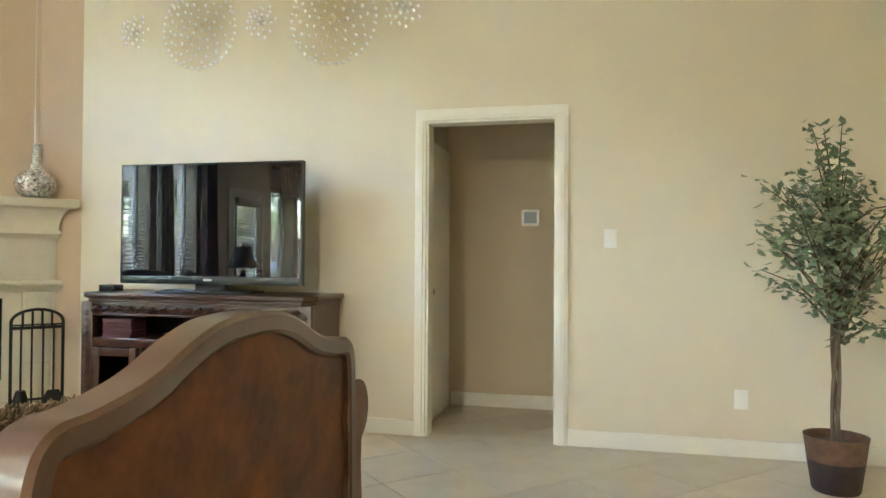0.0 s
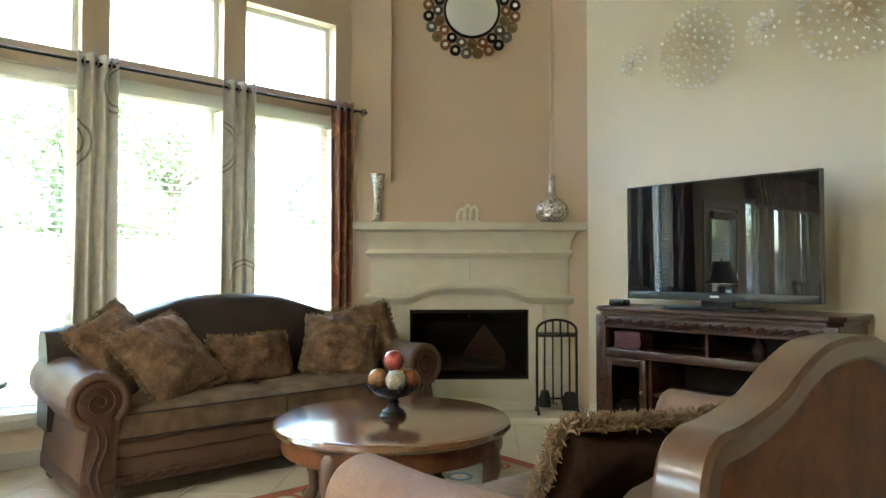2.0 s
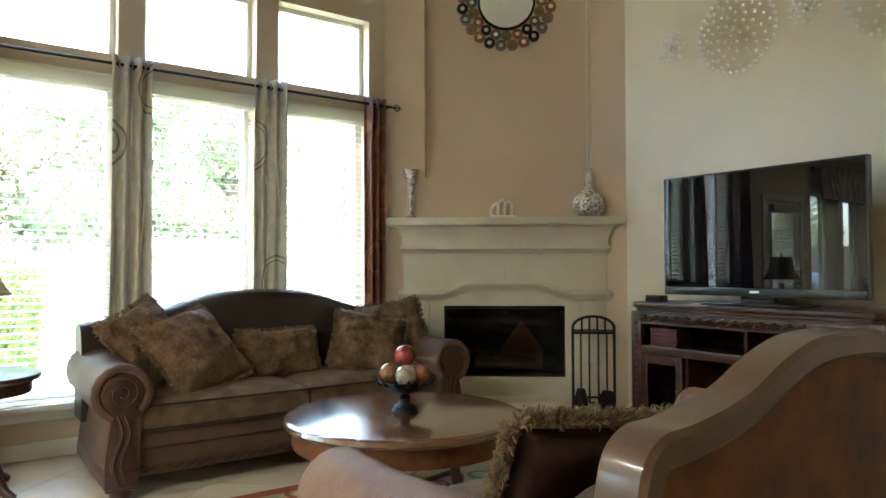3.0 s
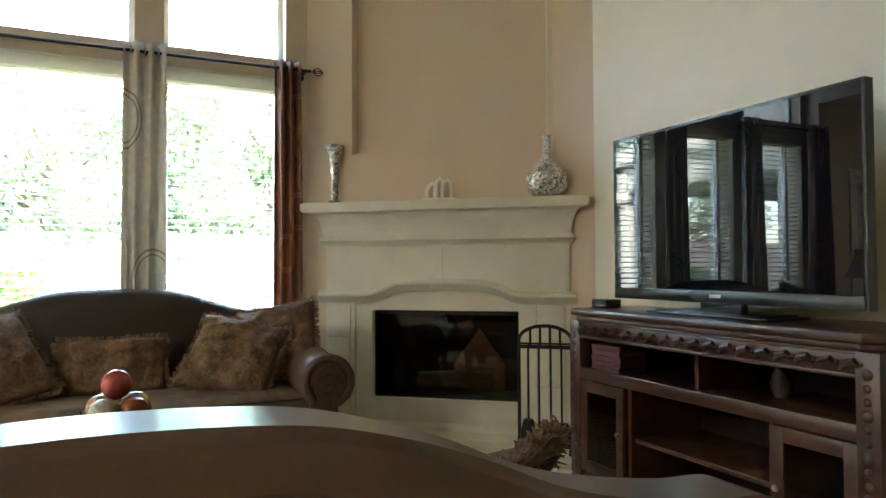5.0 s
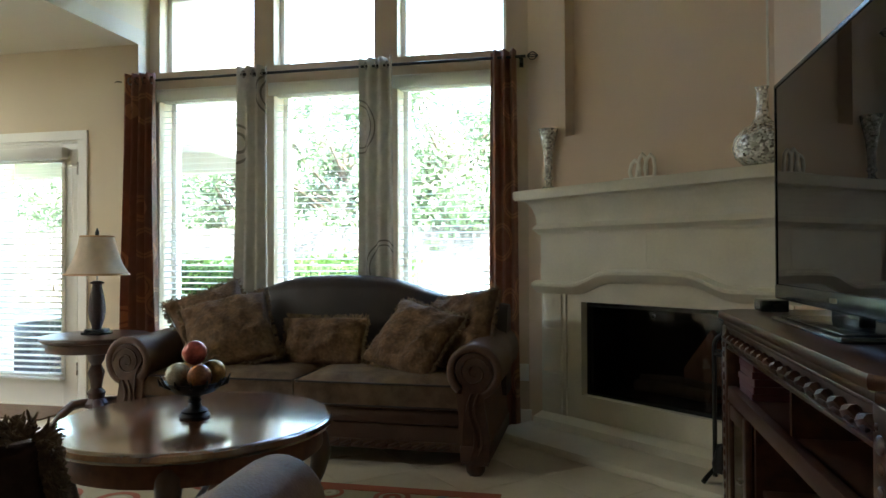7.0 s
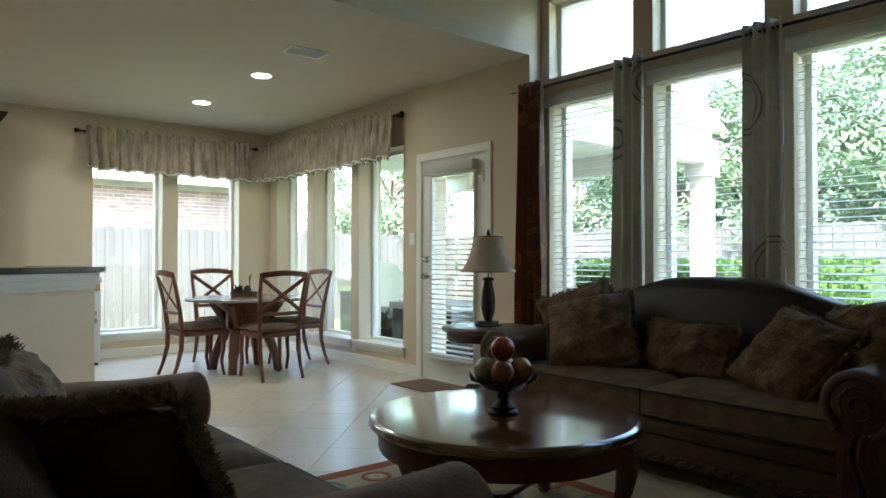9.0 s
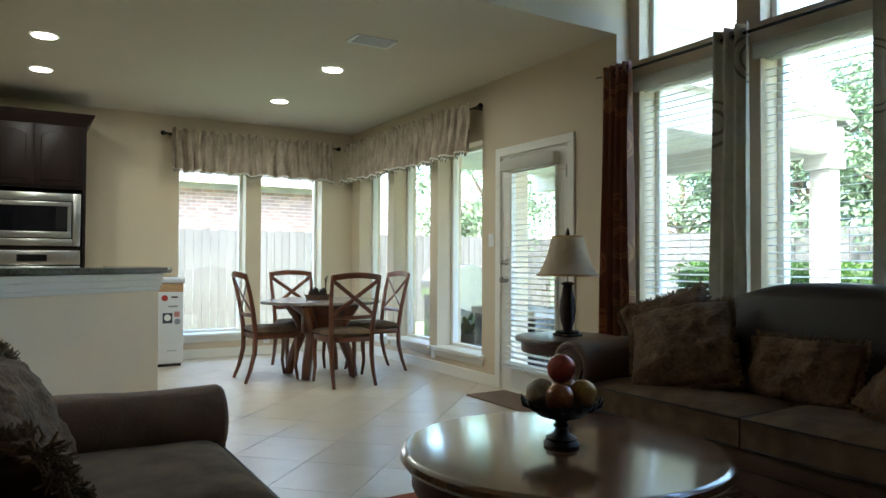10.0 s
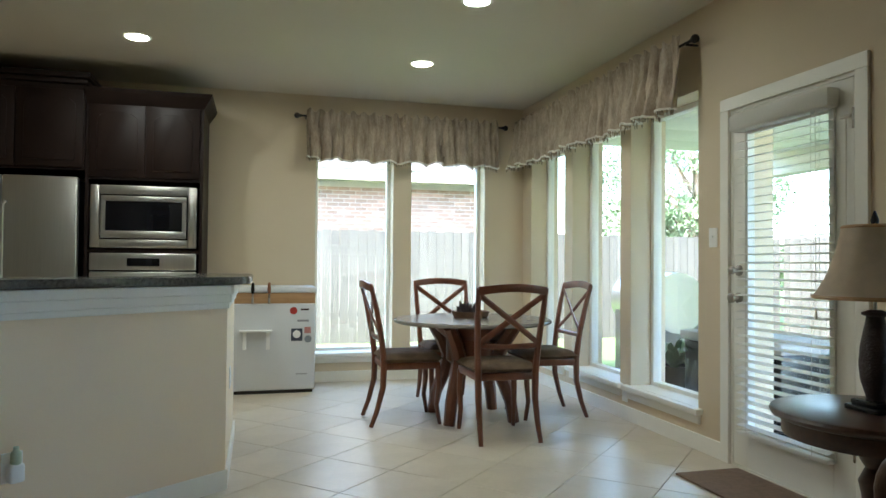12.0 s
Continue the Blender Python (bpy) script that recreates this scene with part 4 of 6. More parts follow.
for i, x in enumerate((-0.10, -0.035, 0.035, 0.10)):
    tl = B()
    tube(tl, [(x, -0.02, 0.645), (x, -0.02, 0.16)], 0.007)
    if i == 3:
        prism(tl, [(x - 0.06, 0.03), (x + 0.06, 0.03), (x + 0.065, 0.13), (x + 0.035, 0.18), (x - 0.035, 0.18), (x - 0.065, 0.13)], -0.035, -0.02)
    elif i == 0:
        lathe(tl, [(0.05, 0.06), (0.055, 0.10), (0.03, 0.19)], 12, pose(x, -0.02, 0))
    else:
        tube(tl, [(x, -0.02, 0.18), (x, -0.03, 0.08), (x + 0.03, -0.05, 0.09)], 0.008)
    part(("brush", "poker", "tongs", "shovel")[i], tl, IRON, ts)

# ---- media console and television ----
con = thing("media_console", pose(-2.545, 4.205, 0), "dark carved wood media console with open shelves", "cabinet")
CW, CD = 0.812, 0.240      # half width, half depth
def console_slab(e, z0, z1, bev):
    """A board with clipped front corners, e wider than the case."""
    a, b, c = CW + e, -CD - e, 0.07
    return prism(B(), [(-a, CD), (-a, b + c), (-a + c, b), (a - c, b), (a, b + c), (a, CD)], z0, z1, Matrix(((1, 0, 0, 0), (0, 0, 1, 0), (0, 1, 0, 0), (0, 0, 0, 1))), bev)


part("top", console_slab(0.034, 0.908, 0.943, 0.010), CONWOOD, con)
part("top_moulding", console_slab(0.014, 0.882, 0.908, 0.006), CONWOOD, con)
part("plinth", box(B(), -CW - 0.01, CW + 0.01, -CD - 0.012, CD, 0.0, 0.09, 0.012), CONWOOD, con)
for x0, x1 in ((-CW, -CW + 0.03), (CW - 0.03, CW)):
    part("side_panel", box(B(), x0, x1, -CD + 0.03, CD, 0.09, 0.882), CONWOOD, con)
part("back_panel", box(B(), -CW + 0.03, CW - 0.03, CD - 0.02, CD, 0.09, 0.882), CABINET, con)
part("shelf", box(B(), -CW + 0.03, CW - 0.03, -CD + 0.02, CD - 0.02, 0.60, 0.635, 0.004), CONWOOD, con)
part("shelf", box(B(), -0.38, 0.38, -CD + 0.04, CD - 0.02, 0.33, 0.352, 0.004), CONWOOD, con)
part("bottom_board", box(B(), -CW + 0.03, CW - 0.03, -CD + 0.02, CD - 0.02, 0.09, 0.115), CONWOOD, con)
part("divider", box(B(), 0.01, 0.03, -CD + 0.03, CD - 0.02, 0.635, 0.80), CONWOOD, con)
for x in (-0.405, 0.38):
    part("divider", box(B(), x, x + 0.025, -CD + 0.02, CD - 0.02, 0.115, 0.60), CONWOOD, con)
part("frieze", box(B(), -CW + 0.06, CW - 0.06, -CD, -CD + 0.03, 0.80, 0.882, 0.004), CONWOOD, con)
for z0, z1 in ((0.792, 0.805), (0.870, 0.881)):
    part("bead_moulding", box(B(), -CW + 0.05, CW - 0.05, -CD - 0.008, -CD + 0.02, z0, z1, 0.003), CONWOOD, con)
car = B()
for i in range(18):
    x = -CW + 0.10 + i * 0.084
    tube(car, [(x - 0.035, -CD - 0.004, 0.815), (x - 0.012, -CD - 0.014, 0.838), (x + 0.018, -CD - 0.014, 0.846), (x + 0.036, -CD - 0.004, 0.828)], [0.007, 0.017, 0.015, 0.006], 8)
    ball(car, (x + 0.042, -CD - 0.008, 0.84), 0.009, 8, 6)
part("carved_leaf_band", car, CONWOOD, con)
part("mid_rail", box(B(), -CW + 0.05, CW - 0.05, -CD - 0.006, -CD + 0.03, 0.585, 0.645, 0.008), CONWOOD, con)
for sx in (-1, 1):
    pp = B()
    x = sx * (CW - 0.035)
    box(pp, x - 0.042, x + 0.042, -CD - 0.012, -CD + 0.055, 0.09, 0.882, 0.006)
    for k in range(16):
        z = 0.15 + k * 0.044
        ball(pp, (x, -CD - 0.013, z), 0.011 if k % 3 else 0.016, 8, 6, s=(1.3, 0.5, 1.2))
    part("carved_post", pp, CONWOOD, con)
for x0, x1 in ((-CW + 0.075, -0.41), (0.41, CW - 0.075)):
    dr = part("door", box(box(box(box(B(), x0, x0 + 0.05, -CD - 0.008, -CD + 0.014, 0.125, 0.58, 0.004), x1 - 0.05, x1, -CD - 0.008, -CD + 0.014, 0.125, 0.58, 0.004), x0 + 0.05, x1 - 0.05, -CD - 0.008, -CD + 0.014, 0.125, 0.18, 0.004), x0 + 0.05, x1 - 0.05, -CD - 0.008, -CD + 0.014, 0.525, 0.58, 0.004), CONWOOD, con)
    part("door_glass", box(B(), x0 + 0.05, x1 - 0.05, -CD + 0.0, -CD + 0.004, 0.18, 0.525), glass("cabinet_glass", (0.75, 0.72, 0.66)), dr)
    part("knob", ball(B(), ((x1 - 0.025) if x0 < 0 else (x0 + 0.025), -CD - 0.02, 0.36), 0.013, 10, 8), NICKEL, dr)
for i in range(3):
    o = mesh_object("media_player", box(B(), -0.17, 0.17, -0.13, 0.13, 0, 0.05, 0.004), BLACK)
    part("display", box(B(), -0.05, 0.05, -0.1325, -0.129, 0.015, 0.03), BEZEL, o)
    o.matrix_world = pose(-3.15, 4.22, 0.115 + 0.051 * i)
    tagged(o, "flat black media player behind the console door", "electronics", "stacked players")
for i in range(5):
    o = mesh_object("book", box(box(B(), -0.10, 0.10, -0.08, 0.08, 0.002, 0.022), -0.105, 0.105, -0.085, 0.083, 0, 0.026, 0.003), BOOKRED)
    o.matrix_world = pose(-3.13 + 0.004 * (i % 2), 4.08, 0.636 + 0.0265 * i, 0, 0, 2 * (i % 3))
    tagged(o, "maroon book lying in a stack on the console shelf", "book", "stacked books")
o = mesh_object("small_vase", lathe(B(), [(0.028, 0), (0.042, 0.03), (0.044, 0.06), (0.028, 0.10), (0.020, 0.13), (0.026, 0.14)], 18), POT, 40)
o.matrix_world = pose(-2.28, 4.20, 0.636)
tagged(o, "small dark vase standing on the console shelf", "vase")

tv = thing("television", pose(-2.532, 4.145, 0.944), "large black flat-screen television on the console", "television")
part("screen", box(B(), -0.655, 0.655, -0.022, -0.012, 0.11, 0.853), SCREEN, tv)
part("bezel", box(box(box(box(B(), -0.667, -0.655, -0.026, 0.02, 0.055, 0.865), 0.655, 0.667, -0.026, 0.02, 0.055, 0.865), -0.655, 0.655, -0.026, 0.02, 0.853, 0.865), -0.655, 0.655, -0.012, 0.02, 0.11, 0.853), BLACK, tv)
part("lower_bezel", box(B(), -0.655, 0.655, -0.032, 0.02, 0.055, 0.11, 0.006), BEZEL, tv, "gunmetal lower bezel")
part("back_shell", box(B(), -0.58, 0.58, 0.02, 0.07, 0.10, 0.80, 0.02), BLACK, tv)
part("badge", box(B(), -0.03, 0.03, -0.034, -0.031, 0.078, 0.092), STEEL, tv)
part("neck", box(B(), -0.11, 0.11, -0.005, 0.04, 0.01, 0.09, 0.006), BLACK, tv)
part("foot", box(box(B(), -0.33, 0.33, -0.12, 0.13, 0.0, 0.014, 0.005), -0.29, 0.29, -0.10, 0.11, 0.014, 0.02, 0.003), BLACK, tv, "glossy black foot")
o = mesh_object("receiver_box", box(box(B(), -0.06, 0.06, -0.05, 0.05, 0, 0.045, 0.006), -0.05, 0.05, -0.052, -0.048, 0.012, 0.03), BLACK, 40)
o.matrix_world = pose(-3.27, 4.12, 0.944)
tagged(o, "small black receiver box on the console", "electronics")


# ---- starburst wall art ----
def starburst(x, z, r, pins, metal, label, seed, rim=0):
    s = thing("starburst_wall_art", pose(x, YT, z), label, "wall art", "starburst wall art")
    rd = random.Random(seed)
    rods, beads = B(), B()
    ball(rods, (0, -0.035, 0), 0.018 + 0.03 * r, 10, 8)
    for k in range(pins):
        a = 2.39996 * k
        q = math.sqrt((k + 0.5) / pins)
        e = Vector((q * math.cos(a) * r, -0.035 - 0.07 * (1 - q * q), q * math.sin(a) * r))
        e *= rd.uniform(0.93, 1.0)
        e.y = min(e.y, -0.02)
        tube(rods, [(0, -0.03, 0), e], 0.0016, 4)
        ball(beads, e, rd.uniform(0.010, 0.015), 8, 6)
    for k in range(rim):
        a = 2 * math.pi * k / rim
        e = Vector((r * math.cos(a), -0.025, r * math.sin(a)))
        tube(rods, [(0, -0.03, 0), e], 0.0016, 4)
        ball(beads, e, 0.0145, 8, 6)
    part("spokes", rods, metal, s)["kind"] = "stuff"
    part("beads", beads, BEAD, s, "shiny bead tips")["kind"] = "stuff"


BIGL = "round champagne metal starburst with beads on the wall"
SML = "small silver starburst with beads on the wall"
starburst(-3.34, 2.835, 0.125, 26, SILVER, SML, 1)
starburst(-2.83, 2.83, 0.285, 66, GOLD, BIGL, 2, 36)
starburst(-2.33, 2.84, 0.125, 26, SILVER, SML, 3)
starburst(-1.80, 2.83, 0.31, 70, GOLD, BIGL, 4, 38)
starburst(-1.30, 2.85, 0.135, 28, SILVER, SML, 5)


# ---- windows ----
def window(name, to_world, w, z0, z1, blinds, sill, label, depth=0.20):
    """Local x across the opening, -y into the room, y = 0 at the wall's face."""
    o = thing(name, to_world, label, "window", kind="structure")
    f = 0.045
    fr = B()
    box(fr, -w / 2, -w / 2 + f, depth - 0.03, depth + 0.04, z0, z1, 0.004)
    box(fr, w / 2 - f, w / 2, depth - 0.03, depth + 0.04, z0, z1, 0.004)
    box(fr, -w / 2 + f, w / 2 - f, depth - 0.03, depth + 0.04, z0, z0 + f, 0.004)
    box(fr, -w / 2 + f, w / 2 - f, depth - 0.03, depth + 0.04, z1 - f, z1, 0.004)
    part("window_frame", fr, TRIM, o)
    ln = B()
    for x0, x1 in ((-w / 2, -w / 2 + 0.008), (w / 2 - 0.008, w / 2)):
        box(ln, x0, x1, 0.001, depth - 0.03, z0, z1)
    box(ln, -w / 2 + 0.008, w / 2 - 0.008, 0.001, depth - 0.03, z1 - 0.008, z1)
    if not sill:
        box(ln, -w / 2 + 0.008, w / 2 - 0.008, 0.001, depth - 0.03, z0, z0 + 0.008)
    part("jamb_liner", ln, WALL, o)
    pane = part("pane", box(B(), -w / 2 + f, w / 2 - f, depth + 0.002, depth + 0.006, z0 + f, z1 - f), GLASS, o)
    pane.visible_shadow = False
    if sill:
        part("window_sill", box(box(B(), -w / 2 + 0.002, w / 2 - 0.002, 0.0, depth - 0.03, z0 - 0.002, z0 + 0.016), -w / 2 - 0.045, w / 2 + 0.045, -0.055, 0.0, z0 - 0.022, z0 + 0.016, 0.006), TRIM, o)
        part("window_apron", box(B(), -w / 2 - 0.02, w / 2 + 0.02, -0.018, 0.0, z0 - 0.085, z0 - 0.022, 0.004), TRIM, o)
    if blinds:
        b = blind_parts(o, w - 0.02, z0 + 0.03, z1, 0.075)
    return o


def blind_parts(o, w, z0, z1, y, pitch=0.047, box_w=None):
    part("blind_headrail", box(B(), -w / 2, w / 2, y - 0.035, y + 0.03, z1 - 0.075, z1 - 0.004, 0.006), BLIND, o)
    part("blind_bottom_rail", box(B(), -w / 2, w / 2, y - 0.025, y + 0.025, z0, z0 + 0.022, 0.005), BLIND, o)
    sl = None
    k = int((z1 - 0.09 - z0 - 0.03) / pitch)
    for i in range(k):
        if sl is None:
            sl = part("blind_slat", prism(B(), [(-w / 2, -0.0012), (w / 2, -0.0012), (w / 2, 0.0012), (-w / 2, 0.0012)], -0.025, 0.025), BLIND, o)
            s = sl
        else:
            s = sl.copy()
            scene.collection.objects.link(s)
        s.matrix_basis = pose(0, y, z0 + 0.05 + i * pitch, 9, 0, 0)
    cords = B()
    for x in (-w * 0.36, w * 0.36):
        for dy in (-0.026, 0.026):
            tube(cords, [(x, y + dy, z0 + 0.02), (x, y + dy, z1 - 0.05)], 0.0012, 4)
    tube(cords, [(w * 0.42, y - 0.035, z1 - 0.06), (w * 0.42, y - 0.035, z1 - 1.05)], 0.0015, 4)
    lathe(cords, [(0.003, 0.05), (0.009, 0.0), (0.004, -0.002)], 8, pose(w * 0.42, y - 0.035, z1 - 1.10))
    part("blind_cords", cords, CORD, o)


def facing(axis, a, b):
    return pose(axis, (a + b) / 2, 0, 0, 0, 90)


n_ = 0
for a, b in LIV_W:
    n_ += 1
    window("window_%d" % n_, facing(XL, a, b), b - a, 0.32, 2.46, True, True, "white framed window with white slat blinds")
    n_ += 1
    window("window_%d" % n_, facing(XL, a, b), b - a, 2.61, 3.26, False, False, "white framed upper window", 0.14)
for a, b in DIN_W:
    n_ += 1
    window("window_%d" % n_, facing(XD, a, b), b - a, 0.25, 2.3, False, True, "white framed tall dining window")
for a, b in FAR_W:
    n_ += 1
    window("window_%d" % n_, pose((a + b) / 2, YF, 0, 0, 0, 180), b - a, 0.27, 2.3, False, True, "white framed tall dining window")
for a, b in LIV_W:
    o = tagged(mesh_object("blind_valance", box(box(B(), XL - 0.005, XL + 0.025, a - 0.03, b + 0.03, 2.385, 2.475, 0.005), XL - 0.005, XL + 0.03, a - 0.03, b + 0.03, 2.465, 2.48, 0.004), BLIND, 40), "white wooden valance above the window blinds", "valance", "blind valances")


# ---- curtains ----
def curtain(y0, y1, x, z0, z1, material, label, seed, folds=3):
    bm = B()
    w = y1 - y0
    n, rows = folds * 10, 26
    fr, bk = [], []
    for j in range(rows + 1):
        z = z0 + (z1 - z0) * j / rows
        t = j / rows
        fa, ba = [], []
        for i in range(n + 1):
            u = i / n
            amp = 0.040 + 0.012 * math.sin(3 * t + seed)
            wav = math.sin(u * folds * 2 * math.pi + seed + 0.5 * math.sin(2.2 * t + seed)) * amp + 0.006 * math.sin(u * 23 + 5 * t)
            yy = y0 + w * (0.5 + (u - 0.5) * (1.0 + 0.22 * (1 - t) ** 1.5 + 0.03 * math.sin(6 * t + seed)))
            fa.append(bm.verts.new((x + wav, yy, z)))
            ba.append(bm.verts.new((x + wav - 0.004, yy, z)))
        fr.append(fa)
        bk.append(ba)
    for j in range(rows):
        for i in range(n):
            bm.faces.new((fr[j][i], fr[j][i + 1], fr[j + 1][i + 1], fr[j + 1][i]))
            bm.faces.new((bk[j][i + 1], bk[j][i], bk[j + 1][i], bk[j + 1][i + 1]))
    for i in range(n):
        bm.faces.new((fr[0][i + 1], fr[0][i], bk[0][i], bk[0][i + 1]))
        bm.faces.new((fr[rows][i], fr[rows][i + 1], bk[rows][i + 1], bk[rows][i]))
    for j in range(rows):
        bm.faces.new((fr[j][0], fr[j + 1][0], bk[j + 1][0], bk[j][0]))
        bm.faces.new((fr[j + 1][n], fr[j][n], bk[j][n], bk[j + 1][n]))
    c = thing("curtain", pose(0, 0, 0), label, "curtain", "living room curtains")
    part("cloth", bm, material, c, smooth=80)
    for k in range(folds):
        yy = y0 + w * (k + 0.5) / folds
        part("grommet", lathe(B(), [(0.018, -0.004), (0.028, -0.004), (0.030, 0.0), (0.028, 0.004), (0.018, 0.004)], 14, pose(x + 0.0, yy, z1 - 0.055, 90, 0, 0), cap=False), NICKEL, c)
    return c


XC = -5.04
RUSTL = "rust brown patterned grommet curtain hanging on the rod"
SILL_ = "silver grey swirl patterned grommet curtain on the rod"
curtain(-0.06, 0.19, XC + 0.03, 0.02, 2.575, RUSTCLOTH, RUSTL, 0.4, 4)
curtain(0.865, 1.105, XC, 0.02, 2.585, SILVERCLOTH, SILL_, 1.3)
curtain(1.82, 2.06, XC, 0.02, 2.585, SILVERCLOTH, SILL_, 2.6)
curtain(2.755, 2.935, XC, 0.02, 2.575, RUSTCLOTH, RUSTL, 3.9, 3)
rod = thing("curtain_rod", pose(XC, 0, 2.525), "thin black curtain rod with scroll finials", "curtain rod")
part("bar", tube(B(), [(0, -0.10, 0), (0, 3.0, 0)], 0.010, 10), IRON, rod)
for y, d in ((-0.10, -1), (3.0, 1)):
    fi = B()
    for q in (0, 90):
        tube(fi, [(math.cos(radians(q)) * 0.026 * math.sin(t * math.pi / 6), y + d * (0.01 + 0.012 * t), math.sin(radians(q)) * 0.026 * math.sin(t * math.pi / 6)) for t in range(7)], 0.004, 5)
        tube(fi, [(-math.cos(radians(q)) * 0.026 * math.sin(t * math.pi / 6), y + d * (0.01 + 0.012 * t), -math.sin(radians(q)) * 0.026 * math.sin(t * math.pi / 6)) for t in range(7)], 0.004, 5)
    part("finial", fi, IRON, rod)
for y in (-0.07, 1.0, 1.95, 2.96):
    part("bracket", box(tube(B(), [(0, y, -0.012), (-0.10 if y > 0 else -0.0, y, -0.012)], 0.006), -0.135 if y > 0 else 0.0, -0.10 if y > 0 else 0.006, y - 0.012, y + 0.012, -0.04, 0.02), IRON, rod)


def valance(m, w, label, seed):
    """Gathered valance on a short rod; local x along it, -y into the room."""
    v = thing("window_valance", m, label, "valance", "dining valances")
    part("rod", tube(B(), [(-w / 2 - 0.05, 0, 0), (w / 2 + 0.05, 0, 0)], 0.010, 8), IRON, v)
    for sx in (-1, 1):
        part("finial", ball(tube(B(), [(sx * (w / 2 + 0.05), 0, 0), (sx * (w / 2 + 0.08), 0, 0)], 0.014), (sx * (w / 2 + 0.09), 0, 0), 0.028, 12, 8), IRON, v)
        part("bracket", tube(B(), [(sx * w / 2, 0, -0.01), (sx * w / 2, 0.085, -0.01)], 0.008), IRON, v)
    cloth, trim, tas = B(), B(), B()
    n, zs = int(w * 120), (0.050, 0.02, -0.02, -0.10, -0.22, -0.34, -0.425)
    rows = []
    rd = random.Random(seed)
    ph = [rd.uniform(0, 6.28) for _ in range(4)]
    for z in zs:
        t = min(1, max(0, -z / 0.42))
        r = []
        for i in range(n + 1):
            u = i / n
            x = -w / 2 + w * u
            wav = -(0.045 + 0.105 * t) * abs(math.sin(u * w * 25 + ph[0] + 1.7 * math.sin(u * w * 3.1 + ph[1]) + 0.5 * math.sin(5 * t + u * 7))) ** 0.5 * (0.75 + 0.25 * math.sin(u * w * 5.3 + ph[3])) - 0.008 * math.sin(u * w * 97 + ph[2])
            ruff = 0.014 * math.sin(u * w * 90 + ph[3]) if z > 0.01 else 0
            r.append((x, (-0.002 if z < -0.05 else -0.020) + wav + ruff, z + (0.020 * math.sin(u * w * 60) if z > 0.03 else 0) + (0.014 * math.sin(u * w * 25 + ph[0]) if z < -0.4 else 0)))
        rows.append(r)
    for off, flip in ((0.0, False), (0.004, True)):
        g = [[cloth.verts.new((x, y + off, z)) for x, y, z in r] for r in rows]
        for a, b in zip(g, g[1:]):
            for i in range(n):
                f = (a[i], a[i + 1], b[i + 1], b[i])
                cloth.faces.new(f if not flip else f[::-1])
    part("cloth", cloth, VALCLOTH, v, smooth=80)
    for i in range(0, n, 2):
        x, y, z = rows[-1][i]
        tube(tas, [(x, y, z + 0.004), (x, y, z - 0.012), (x + 0.002, y, z - 0.035)], [0.004, 0.006, 0.002], 5)
    part("tassel_trim", tas, mat("tassel_%d" % seed, (0.55, 0.46, 0.32), 0.7, col2=(0.05, 0.03, 0.02), scale=45, bump=0), v)["kind"] = "stuff"
    tube(trim, [(x, y - 0.003, z + 0.004) for x, y, z in rows[-1]], 0.009, 5)
    part("braid", trim, mat("braid_%d" % seed, (0.88, 0.84, 0.75), 0.7, var=0.1), v)


valance(pose(-3.73, YF + 0.09, 2.585, 0, 0, 180), 1.95, "gathered beige jacquard valance with tassel trim over windows", 1)
valance(pose(XD + 0.09, -3.16, 2.585, 0, 0, 90), 2.93, "gathered beige jacquard valance with tassel trim over windows", 2)

# ---- glazed patio door; local x along the wall, -y into the room ----
PD = pose(XD, -0.935, 0, 0, 0, 90)
casing = B()
box(casing, -0.525, -0.45, -0.02, 0.0, 0, 2.09, 0.004)
box(casing, 0.45, 0.525, -0.02, 0.0, 0, 2.09, 0.004)
box(casing, -0.525, 0.525, -0.02, 0.0, 2.09, 2.165, 0.004)
box(casing, -0.45, -0.432, 0.0, 0.14, 0, 2.09)
box(casing, 0.432, 0.45, 0.0, 0.14, 0, 2.09)
box(casing, -0.432, 0.432, 0.0, 0.14, 2.072, 2.09)
box(casing, -0.432, 0.432, 0.0, 0.16, -0.02, 0.012)
o = setting("door_casing", casing, TRIM, "white painted door casing", "trim")
o.matrix_world = PD
door = thing("door_1", PD, "white glazed patio door with blinds", "door", kind="structure")
df = B()
gx0, gx1, gz0, gz1 = -0.30, 0.30, 0.24, 1.93
box(df, -0.429, gx0, 0.0, 0.045, 0.014, 2.068, 0.003)
box(df, gx1, 0.429, 0.0, 0.045, 0.014, 2.068, 0.003)
box(df, gx0, gx1, 0.0, 0.045, 0.014, gz0)
box(df, gx0, gx1, 0.0, 0.045, gz1, 2.068)
part("door_leaf", df, TRIM, door)
part("glazing_bead", box(box(box(box(B(), gx0 - 0.025, gx0 + 0.01, -0.012, 0.0, gz0 - 0.025, gz1 + 0.025, 0.004), gx1 - 0.01, gx1 + 0.025, -0.012, 0.0, gz0 - 0.025, gz1 + 0.025, 0.004), gx0 + 0.01, gx1 - 0.01, -0.012, 0.0, gz0 - 0.025, gz0 + 0.01, 0.004), gx0 + 0.01, gx1 - 0.01, -0.012, 0.0, gz1 - 0.01, gz1 + 0.025, 0.004), TRIM, door)
p_ = part("pane", box(B(), gx0, gx1, 0.02, 0.025, gz0, gz1), GLASS, door)
p_.visible_shadow = False
blind_parts(door, 0.66, 0.215, 2.01, -0.042, 0.046)
part("blind_box", box(B(), -0.36, 0.36, -0.085, -0.013, 1.94, 2.03, 0.006), BLIND, door)
